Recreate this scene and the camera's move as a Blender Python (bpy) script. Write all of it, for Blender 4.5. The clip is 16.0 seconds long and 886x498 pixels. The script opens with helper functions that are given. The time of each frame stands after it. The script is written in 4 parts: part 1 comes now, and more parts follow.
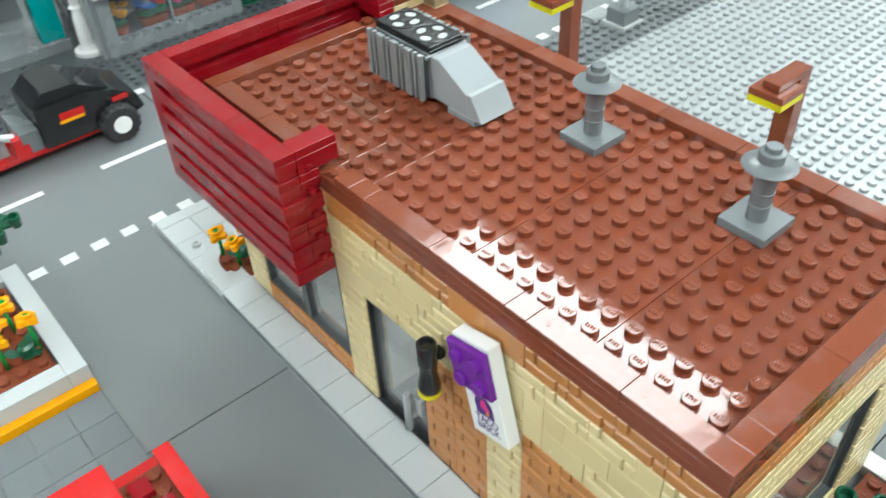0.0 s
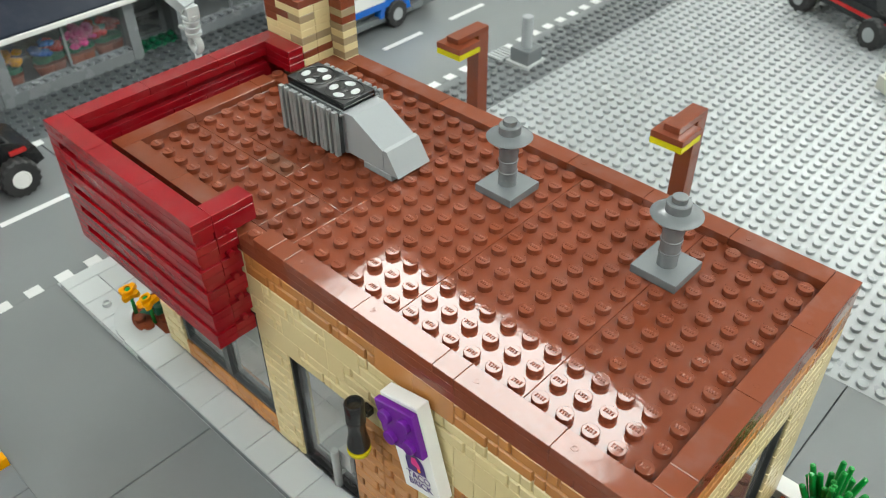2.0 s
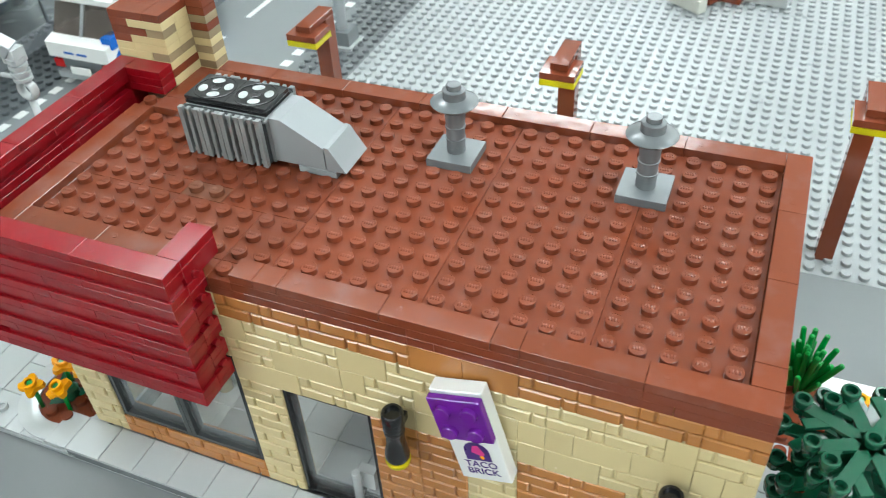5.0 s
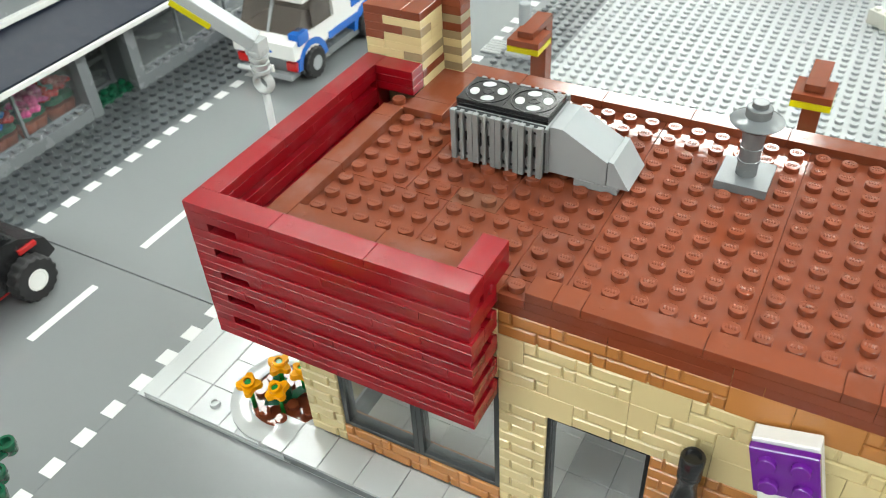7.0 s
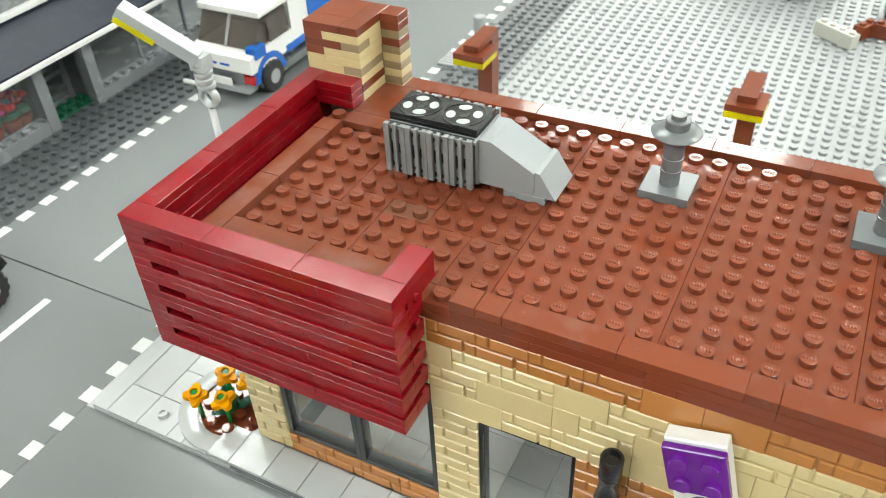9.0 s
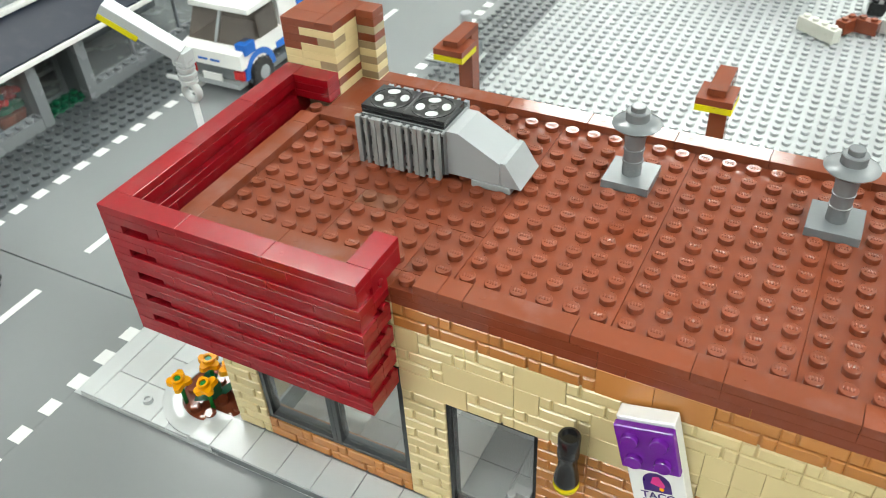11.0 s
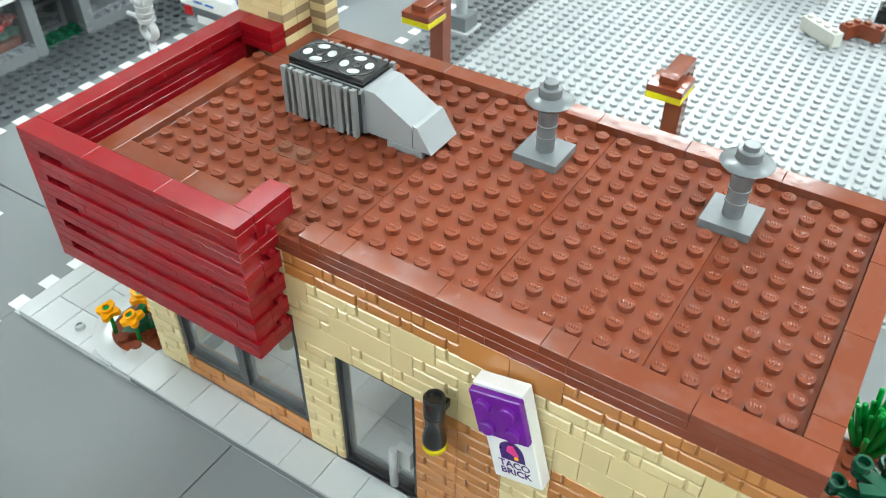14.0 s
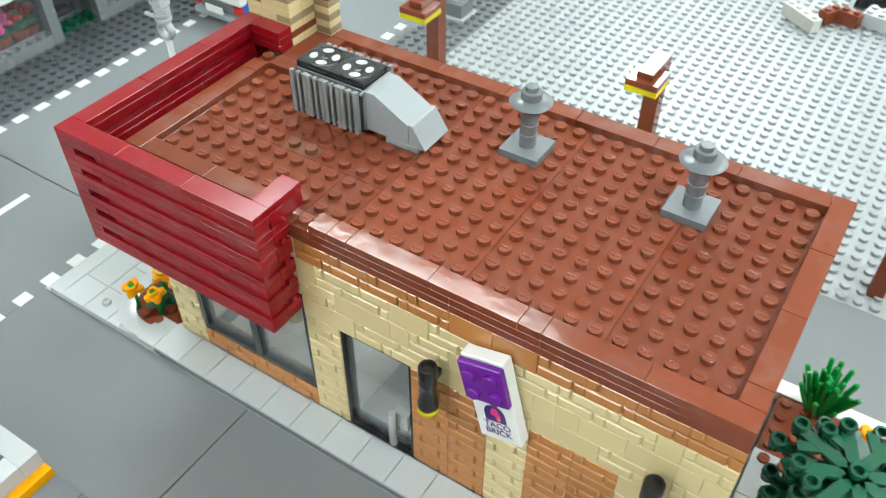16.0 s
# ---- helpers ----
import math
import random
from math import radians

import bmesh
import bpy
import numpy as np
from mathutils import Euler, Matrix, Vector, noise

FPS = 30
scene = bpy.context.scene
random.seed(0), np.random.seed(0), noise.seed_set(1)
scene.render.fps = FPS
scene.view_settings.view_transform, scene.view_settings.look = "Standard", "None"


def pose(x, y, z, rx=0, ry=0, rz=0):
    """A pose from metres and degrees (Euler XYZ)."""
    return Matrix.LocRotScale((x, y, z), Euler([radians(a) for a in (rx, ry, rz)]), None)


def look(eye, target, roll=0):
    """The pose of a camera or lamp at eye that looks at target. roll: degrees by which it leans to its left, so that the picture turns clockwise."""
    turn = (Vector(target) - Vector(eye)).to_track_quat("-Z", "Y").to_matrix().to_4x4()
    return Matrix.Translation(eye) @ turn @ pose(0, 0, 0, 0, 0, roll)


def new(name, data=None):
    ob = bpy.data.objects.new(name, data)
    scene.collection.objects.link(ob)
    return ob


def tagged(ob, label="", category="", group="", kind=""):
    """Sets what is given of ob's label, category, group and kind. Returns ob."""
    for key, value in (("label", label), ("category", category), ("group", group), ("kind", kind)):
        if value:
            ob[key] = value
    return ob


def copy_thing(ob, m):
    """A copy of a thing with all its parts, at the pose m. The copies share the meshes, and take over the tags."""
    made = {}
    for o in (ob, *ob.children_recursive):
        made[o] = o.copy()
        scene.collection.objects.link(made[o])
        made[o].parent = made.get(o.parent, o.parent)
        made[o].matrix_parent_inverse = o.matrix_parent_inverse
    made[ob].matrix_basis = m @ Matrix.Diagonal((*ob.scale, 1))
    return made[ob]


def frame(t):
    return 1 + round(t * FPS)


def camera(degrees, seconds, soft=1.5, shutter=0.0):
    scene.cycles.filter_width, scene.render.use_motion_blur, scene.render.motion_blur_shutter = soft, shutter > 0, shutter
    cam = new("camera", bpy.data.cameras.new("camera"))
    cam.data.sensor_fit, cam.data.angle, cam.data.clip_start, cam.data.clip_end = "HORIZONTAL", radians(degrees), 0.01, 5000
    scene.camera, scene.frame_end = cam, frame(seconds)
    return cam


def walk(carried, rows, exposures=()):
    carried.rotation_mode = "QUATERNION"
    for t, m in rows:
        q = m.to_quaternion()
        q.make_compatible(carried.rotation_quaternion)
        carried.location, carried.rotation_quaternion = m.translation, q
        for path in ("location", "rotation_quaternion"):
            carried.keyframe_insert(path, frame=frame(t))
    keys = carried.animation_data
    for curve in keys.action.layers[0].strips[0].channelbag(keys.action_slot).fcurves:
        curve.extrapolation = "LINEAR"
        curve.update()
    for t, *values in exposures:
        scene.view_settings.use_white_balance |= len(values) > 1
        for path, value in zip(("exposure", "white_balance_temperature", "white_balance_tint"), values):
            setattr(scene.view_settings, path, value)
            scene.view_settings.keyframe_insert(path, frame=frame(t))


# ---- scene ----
S, P = 0.008, 0.0032          # stud pitch and plate height of the toy bricks, in metres

cam = camera(56.01, 16.0, soft=1.0, shutter=0.4)
cam.data.dof.use_dof = True
cam.data.dof.focus_distance = 0.255
cam.data.dof.aperture_fstop = 32.0
PATH = [
    (0, (0.20199, -0.11037, 0.26375), (-0.98026, 0.82916, -1.04757), -3.16),
    (0.5, (0.19898, -0.10424, 0.27378), (-0.92488, 0.92942, -1.01792), -1.56),
    (1, (0.19776, -0.10559, 0.27679), (-0.89451, 0.97555, -1.00308), -0.71),
    (1.5, (0.19652, -0.10803, 0.27561), (-0.88491, 0.99185, -0.99748), -0.57),
    (2, (0.19684, -0.10947, 0.27285), (-0.86788, 1.01018, -0.99709), -0.57),
    (2.5, (0.19374, -0.11527, 0.27133), (-0.82337, 1.01548, -1.02748), -0.18),
    (3, (0.18567, -0.12194, 0.27082), (-0.78830, 1.05262, -1.02215), -0.20),
    (5.5, (0.11581, -0.14098, 0.26120), (-0.47016, 1.25871, -1.04168), -3.70),
    (6, (0.09050, -0.14462, 0.25814), (-0.57180, 1.23623, -1.02817), -3.35),
    (6.5, (0.07777, -0.15026, 0.25835), (-0.65724, 1.19262, -1.02867), -3.38),
    (7, (0.07301, -0.15129, 0.25844), (-0.70907, 1.17284, -1.02025), -3.60),
    (7.5, (0.07447, -0.15060, 0.25820), (-0.72043, 1.17768, -1.00822), -3.16),
    (8, (0.07990, -0.14944, 0.25910), (-0.69788, 1.18737, -1.00896), -3.21),
    (8.5, (0.08647, -0.14796, 0.26053), (-0.67355, 1.20198, -1.00439), -3.18),
    (9, (0.08939, -0.14866, 0.26211), (-0.65996, 1.20935, -1.00054), -3.14),
    (11.5, (0.10721, -0.15143, 0.26590), (-0.65006, 1.19184, -1.00774), -3.55),
    (12, (0.10924, -0.15088, 0.26667), (-0.63867, 1.18269, -1.02261), -3.15),
    (12.5, (0.11131, -0.14953, 0.26460), (-0.63920, 1.18181, -1.02547), -3.06),
    (13, (0.12409, -0.13958, 0.26084), (-0.64456, 1.17473, -1.03599), -2.44),
    (13.5, (0.13831, -0.13340, 0.26220), (-0.65113, 1.15608, -1.04700), -0.86),
    (14, (0.14440, -0.13473, 0.26337), (-0.66523, 1.13770, -1.05018), 0.36),
    (14.5, (0.14841, -0.13740, 0.26549), (-0.69641, 1.11104, -1.04892), -0.46),
    (15, (0.15025, -0.13677, 0.26727), (-0.69716, 1.10214, -1.05447), -0.96),
    (15.5, (0.15205, -0.14059, 0.27265), (-0.69371, 1.10811, -1.04091), -0.81),
    (16, (0.15799, -0.15020, 0.29040), (-0.62613, 1.07547, -1.08178), 0.18),
]
EXPOSURES = [(0.0, 0.27, 6050, 5), (0.6, 0.1, 6350, 7), (1.2, -0.02, 6500, 7), (2.0, -0.06, 6500, 7), (3.2, -0.04, 6450, 7), (5.5, 0.2, 6000, 5), (6.2, 0.22, 6050, 5), (7.0, 0.24, 6500, 7),
             (8.5, 0.26, 6650, 7), (11.5, 0.28, 6500, 7), (12.5, 0.32, 6400, 7), (13.5, 0.32, 6100, 4), (15.0, 0.32, 6050, 4), (16.0, 0.28, 6150, 5)]
walk(cam, [(t, look(e, a, r)) for t, e, a, r in PATH], EXPOSURES)

# ---- light: an indoor room with ceiling panels ----
world = bpy.data.worlds.new("room_air")
scene.world = world
world.use_nodes = True
world.node_tree.nodes["Background"].inputs[0].default_value = (0.75, 0.83, 0.9, 1)
world.node_tree.nodes["Background"].inputs[1].default_value = 0.35
CEIL = 2.0
# panels at positive x are unseen added fill; the others fit reflections and glints
PANELS = [(-1.08, 1.31), (1.5, 1.36), (-0.64, 3.31), (1.7, 3.25), (1.5, -0.4), (-1.95, -2.5), (-0.72, -2.5)]


# ---- materials ----
def plastic(name, rgb, rough=0.18, dust=0.25, spread=0.05, bump=0.06, wave=0.05):
    """Moulded ABS: glossy, with faint scuffs, dust and a slight difference from piece to piece."""
    m = bpy.data.materials.new(name)
    m.use_nodes = True
    nt = m.node_tree
    b = nt.nodes["Principled BSDF"]
    geo = nt.nodes.new("ShaderNodeNewGeometry")
    info = nt.nodes.new("ShaderNodeObjectInfo")
    n1 = nt.nodes.new("ShaderNodeTexNoise")
    n1.inputs["Scale"].default_value = 90
    n1.inputs["Detail"].default_value = 6
    n2 = nt.nodes.new("ShaderNodeTexNoise")
    n2.inputs["Scale"].default_value = 900
    n2.inputs["Detail"].default_value = 3
    nt.links.new(geo.outputs["Position"], n1.inputs["Vector"])
    nt.links.new(geo.outputs["Position"], n2.inputs["Vector"])
    hsv = nt.nodes.new("ShaderNodeHueSaturation")
    hsv.inputs["Color"].default_value = (*rgb, 1)
    mr = nt.nodes.new("ShaderNodeMapRange")
    mr.inputs["To Min"].default_value, mr.inputs["To Max"].default_value = 1 - spread, 1 + spread
    nt.links.new(info.outputs["Random"], mr.inputs["Value"])
    nt.links.new(mr.outputs[0], hsv.inputs["Value"])
    mix = nt.nodes.new("ShaderNodeMix")
    mix.data_type = "RGBA"
    dm = nt.nodes.new("ShaderNodeMapRange")
    dm.inputs["From Min"].default_value, dm.inputs["From Max"].default_value = 0.5, 0.8
    dm.inputs["To Max"].default_value = dust
    nt.links.new(n1.outputs["Fac"], dm.inputs["Value"])
    nt.links.new(dm.outputs[0], mix.inputs["Factor"])
    nt.links.new(hsv.outputs[0], mix.inputs["A"])
    mix.inputs["B"].default_value = tuple(0.75 * c + 0.25 * 0.45 for c in rgb) + (1,)
    nt.links.new(mix.outputs["Result"], b.inputs["Base Color"])
    rr = nt.nodes.new("ShaderNodeMapRange")
    rr.inputs["From Min"].default_value, rr.inputs["From Max"].default_value = 0.3, 0.75
    rr.inputs["To Min"].default_value, rr.inputs["To Max"].default_value = rough * 0.9, rough * (1.0 + dust * 2)
    nt.links.new(n1.outputs["Fac"], rr.inputs["Value"])
    nt.links.new(rr.outputs[0], b.inputs["Roughness"])
    bp = nt.nodes.new("ShaderNodeBump")
    bp.inputs["Strength"].default_value = bump
    bp.inputs["Distance"].default_value = 0.0004
    nt.links.new(n2.outputs["Fac"], bp.inputs["Height"])
    n3 = nt.nodes.new("ShaderNodeTexNoise")
    n3.inputs["Scale"].default_value = 200
    n3.inputs["Detail"].default_value = 1.5
    nt.links.new(geo.outputs["Position"], n3.inputs["Vector"])
    b2 = nt.nodes.new("ShaderNodeBump")
    b2.inputs["Strength"].default_value = wave
    b2.inputs["Distance"].default_value = 0.0006
    nt.links.new(n3.outputs["Fac"], b2.inputs["Height"])
    nt.links.new(bp.outputs[0], b2.inputs["Normal"])
    nt.links.new(b2.outputs[0], b.inputs["Normal"])
    b.inputs["IOR"].default_value = 1.52
    return m


def clear(name, rgb, mixin=0.12):
    """Transparent plastic: mostly see-through, with a gloss that grows at grazing angles."""
    m = bpy.data.materials.new(name)
    m.use_nodes = True
    nt = m.node_tree
    nt.nodes.remove(nt.nodes["Principled BSDF"])
    tr = nt.nodes.new("ShaderNodeBsdfTransparent")
    tr.inputs[0].default_value = (*rgb, 1)
    gl = nt.nodes.new("ShaderNodeBsdfGlossy")
    gl.inputs["Roughness"].default_value = 0.05
    fr = nt.nodes.new("ShaderNodeLayerWeight")
    fr.inputs[0].default_value = 0.5
    up = nt.nodes.new("ShaderNodeMath")
    up.operation = "POWER"
    up.inputs[1].default_value = 3.5
    nt.links.new(fr.outputs["Facing"], up.inputs[0])
    ad = nt.nodes.new("ShaderNodeMath")
    ad.operation = "ADD"
    ad.inputs[1].default_value = 0.04
    nt.links.new(up.outputs[0], ad.inputs[0])
    mx = nt.nodes.new("ShaderNodeMixShader")
    nt.links.new(ad.outputs[0], mx.inputs[0])
    nt.links.new(tr.outputs[0], mx.inputs[1])
    nt.links.new(gl.outputs[0], mx.inputs[2])
    df = nt.nodes.new("ShaderNodeBsdfDiffuse")
    df.inputs[0].default_value = (*rgb, 1)
    m2 = nt.nodes.new("ShaderNodeMixShader")
    m2.inputs[0].default_value = mixin
    nt.links.new(mx.outputs[0], m2.inputs[1])
    nt.links.new(df.outputs[0], m2.inputs[2])
    nt.links.new(m2.outputs[0], nt.nodes["Material Output"].inputs[0])
    return m


def glow(name, rgb, strength):
    m = bpy.data.materials.new(name)
    m.use_nodes = True
    b = m.node_tree.nodes["Principled BSDF"]
    b.inputs["Base Color"].default_value = (0.9, 0.9, 0.9, 1)
    b.inputs["Emission Color"].default_value = (*rgb, 1)
    b.inputs["Emission Strength"].default_value = strength
    return m


BROWN = plastic("reddish_brown_plastic", (0.196, 0.047, 0.021), 0.04, 0.12, 0.09, 0.008, 0.05)
BTILE = plastic("reddish_brown_worn_tile_plastic", (0.194, 0.048, 0.021), 0.09, 0.3, 0.09, 0.015, 0.1)
DUSTY = plastic("dusty_faded_brown_plastic", (0.165, 0.058, 0.03), 0.12, 0.15, 0.03, 0.05, 0.03)
RED = plastic("dark_red_plastic", (0.24, 0.003, 0.008), 0.17, 0.14, 0.1, 0.05, 0.06)
BRED = plastic("bright_red_plastic", (0.52, 0.012, 0.012), 0.18)
TAN = plastic("tan_plastic", (0.63, 0.51, 0.265), 0.24, 0.08, 0.03)
DTAN = plastic("dark_tan_plastic", (0.30, 0.23, 0.13), 0.22, 0.1)
ORANGE = plastic("medium_nougat_plastic", (0.45, 0.185, 0.048), 0.2, 0.08, 0.06)
LGREY = plastic("light_bluish_grey_plastic", (0.46, 0.48, 0.482), 0.17, 0.05, 0.03)
# LGREY darkened for the shops: their shade is put into the colour
SHOPGREY = plastic("shaded_grey_shop_plastic", (0.215, 0.23, 0.242), 0.25, 0.12, 0.03)
PGREY = plastic("pale_grey_plastic", (0.34, 0.36, 0.37), 0.2, 0.12, 0.03)
DGREY = plastic("dark_bluish_grey_plastic", (0.13, 0.145, 0.15), 0.24, 0.15, 0.04)
MGREY = plastic("mid_grey_plastic", (0.15, 0.163, 0.17), 0.22, 0.15, 0.04)
ROADGREY = plastic("smooth_road_grey_plastic", (0.182, 0.194, 0.197), 0.22, 0.04, 0.02, 0.03)
# set darker for the footway by the shops, with its shade in the colour
STUDGREY = plastic("studded_dark_grey_plastic", (0.075, 0.085, 0.09), 0.3, 0.1, 0.02)
WHITE = plastic("white_plastic", (0.80, 0.80, 0.78), 0.2, 0.1, 0.02)
# STUDGREY lightened for the verge: grazing sheen put into its colour
VERGE = plastic("studded_grey_plastic_with_sheen", (0.125, 0.135, 0.14), 0.28, 0.1, 0.02)
OLDWHITE = plastic("aged_white_plastic", (0.56, 0.56, 0.5), 0.3, 0.15, 0.02)
BASEWHITE = plastic("pale_baseplate_plastic", (0.34, 0.36, 0.365), 0.3, 0.03, 0.02)
BLACK = plastic("black_plastic", (0.012, 0.012, 0.013), 0.2, 0.1)
PURPLE = plastic("purple_plastic", (0.15, 0.012, 0.29), 0.2, 0.1)
YELLOW = plastic("yellow_orange_plastic", (0.83, 0.36, 0.0), 0.34, 0.03)
ACGREY = plastic("satin_grey_plastic", (0.30, 0.318, 0.325), 0.42, 0.1, 0.03)
GRILLE = plastic("mid_grey_grille_plastic", (0.21, 0.222, 0.222), 0.3, 0.15, 0.05)
# very pale, to put the missing indoor light into the floor's colour
PALE = plastic("brightened_floor_plastic", (0.8, 0.81, 0.79), 0.2, 0.2, 0.05)
BLUE = plastic("blue_plastic", (0.01, 0.12, 0.50), 0.2, 0.1)
NAVY = plastic("dark_blue_slope_plastic", (0.010, 0.014, 0.026), 0.38, 0.1)
GREEN = plastic("green_plastic", (0.005, 0.24, 0.035), 0.22, 0.1)
DGREEN = plastic("dark_green_plastic", (0.008, 0.085, 0.042), 0.2, 0.1)
PINK = plastic("pink_plastic", (0.75, 0.06, 0.30), 0.25)
TEAL = plastic("teal_plastic", (0.0, 0.30, 0.30), 0.25)
RUBBER = plastic("black_rubber", (0.02, 0.02, 0.021), 0.6, 0.2)
PAINT = plastic("white_road_paint", (0.6, 0.61, 0.6), 0.35, 0.15)
INK = plastic("dark_purple_print", (0.05, 0.012, 0.16), 0.25)
INKPINK = plastic("magenta_print", (0.70, 0.03, 0.25), 0.25)
GLASS = clear("clear_window_plastic", (0.97, 0.98, 0.98), 0.03)
FRAME = plastic("dark_window_frame_plastic", (0.045, 0.05, 0.052), 0.2, 0.1)
TYELLOW = clear("transparent_yellow_plastic", (0.95, 0.86, 0.02), 0.45)
TSMOKE = clear("dark_smoky_canopy_plastic", (0.05, 0.055, 0.06), 0.3)
TBROWN = clear("brown_smoky_windscreen_plastic", (0.4, 0.35, 0.31), 0.2)
# room surfaces kept pale so that bounced light fills the scene
WALLPAINT = plastic("painted_room_wall", (0.80, 0.80, 0.78), 0.7, 0.1, 0, 0.1)
BOUNCEFLOOR = plastic("pale_bounce_floor", (0.55, 0.54, 0.51), 0.5, 0.2, 0, 0.2)
for mat, level in ((NAVY, 0.1), (BTILE, 0.33), (BROWN, 0.35), (RED, 0.4), (DUSTY, 0.3), (YELLOW, 0.15), (ACGREY, 0.25)):
    mat.node_tree.nodes["Principled BSDF"].inputs["Specular IOR Level"].default_value = level
PANEL = glow("ceiling_panel_diffuser", (0.96, 1.0, 0.98), 20.0)


# ---- mesh helpers: x, y in studs, z in plates ----
class Shape:
    def __init__(self):
        self.v, self.f, self.s, self.sharp = [], [], [], set()

    def add(self, vs, fs, smooth=False):
        n = len(self.v)
        self.v += vs
        self.f += [tuple(i + n for i in f) for f in fs]
        self.s += [smooth] * len(fs)
        return self

    def box(self, x0, x1, y0, y1, z0, z1, b=0.00013, g=0.00004):
        """A box with chamfered edges, drawn in by the gap g that real bricks leave."""
        lo = (x0 * S + g, y0 * S + g, z0 * P + g * 0.5)
        hi = (x1 * S - g, y1 * S - g, z1 * P - g * 0.5)
        b = min(b, *(0.3 * (hi[i] - lo[i]) for i in range(3)))
        vs, idx = [], {}
        for c in range(8):
            bit = [(c >> i) & 1 for i in range(3)]
            for ax in range(3):
                p = []
                for i in range(3):
                    e = hi[i] if bit[i] else lo[i]
                    p.append(e if i == ax else (e - b if bit[i] else e + b))
                idx[c, ax] = len(vs)
                vs.append(tuple(p))
        fs = []
        for ax in range(3):
            u, w = (ax + 1) % 3, (ax + 2) % 3
            for side in (0, 1):
                q = [(side << ax) | (a << u) | (d << w) for a, d in ((0, 0), (1, 0), (1, 1), (0, 1))]
                r = [idx[c, ax] for c in q]
                fs.append(tuple(r if side else r[::-1]))
            for a in (0, 1):
                for d in (0, 1):
                    c0 = (a << u) | (d << w)
                    c1 = c0 | (1 << ax)
                    r = [idx[c0, u], idx[c1, u], idx[c1, w], idx[c0, w]]
                    fs.append(tuple(r[::-1] if (a ^ d) else r))
        for c in range(8):
            r = [idx[c, 0], idx[c, 1], idx[c, 2]]
            odd = bin(c).count("1") % 2
            fs.append(tuple(r if odd else r[::-1]))
        return self.add(vs, fs)

    def lathe(self, x, y, prof, n=16, caps=True, gear=0.0):
        """Turns a profile of (radius in studs, height in plates) round an upright axis; profile corners stay sharp."""
        rot = [(math.cos(2 * math.pi * i / n), math.sin(2 * math.pi * i / n)) for i in range(n)]

        def ring(r, z):
            return [(x * S + r * (1 + gear * (i % 4 < 2)) * S * c, y * S + r * (1 + gear * (i % 4 < 2)) * S * d, z * P) for i, (c, d) in enumerate(rot)]

        m = len(self.v)
        vs = [p for r, z in prof for p in ring(r, z)]
        self.add(vs, [(k * n + i, k * n + (i + 1) % n, k * n + n + (i + 1) % n, k * n + n + i) for k in range(len(prof) - 1) for i in range(n)], True)
        for k in range(1, len(prof) - 1):
            a = math.atan2((prof[k][1] - prof[k - 1][1]) * P, (prof[k][0] - prof[k - 1][0]) * S)
            b = math.atan2((prof[k + 1][1] - prof[k][1]) * P, (prof[k + 1][0] - prof[k][0]) * S)
            if abs((b - a + math.pi) % (2 * math.pi) - math.pi) > 0.6:
                for i in range(n):
                    p, q = m + k * n + i, m + k * n + (i + 1) % n
                    self.sharp.add((min(p, q), max(p, q)))
        if caps:
            self.f += [tuple(m + i for i in range(n))[::-1], tuple(m + (len(prof) - 1) * n + i for i in range(n))]
            self.s += [False, False]
        return self

    def stud(self, x, y, z, n=14):
        self.lathe(x, y, [(0.31, z), (0.31, z + 0.5), (0.304, z + 0.565), (0.284, z + 0.6)], n, False)
        m = len(self.v)
        self.f.append(tuple(range(m - n, m)))
        self.s.append(False)
        return self

    def mark(self, x, y, z):
        """Three tiny raised strokes, as on the top of a moulded stud."""
        for dx in (-0.15, -0.05, 0.05, 0.15):
            vs = []
            for h, e in ((-0.02, 1.0), (0.05, 0.45)):
                vs += [((x + dx + a * e) * S, (y + b * (0.6 + 0.4 * e)) * S, (z + h) * P) for a, b in ((-0.045, -0.1), (0.045, -0.1), (0.045, 0.1), (-0.045, 0.1))]
            self.add(vs, [(4, 5, 6, 7), (0, 1, 5, 4), (1, 2, 6, 5), (2, 3, 7, 6), (3, 0, 4, 7)], True)
        return self

    def prism(self, pts, y0, y1):
        """A profile of (x, z) points, counter-clockwise seen from -y, drawn out from y0 to y1."""
        n = len(pts)
        vs = [(x * S, y0 * S, z * P) for x, z in pts] + [(x * S, y1 * S, z * P) for x, z in pts]
        fs = [tuple(range(n)), tuple(range(2 * n - 1, n - 1, -1))]
        fs += [(i + n, (i + 1) % n + n, (i + 1) % n, i) for i in range(n)]
        return self.add(vs, fs)

    def bar(self, x0, x1, z0, z1, r=0.00042):
        """A raised moulded brick with all four front edges chamfered, its face at y = 0."""
        lo, hi = (x0 * S, z0 * P), (x1 * S, z1 * P)
        vs = []
        for y, e in ((0.0, r), (r, 0.0), (0.3 * S, 0.0)):
            vs += [(lo[0] + e, y, lo[1] + e), (hi[0] - e, y, lo[1] + e), (hi[0] - e, y, hi[1] - e), (lo[0] + e, y, hi[1] - e)]
        fs = [(0, 1, 2, 3)]
        for k in (0, 4):
            fs += [(k + i, k + 4 + i, k + 4 + (i + 1) % 4, k + (i + 1) % 4) for i in range(4)]
        return self.add(vs, fs)

    def turn(self, m):
        self.v = [tuple(m @ Vector(p)) for p in self.v]
        return self

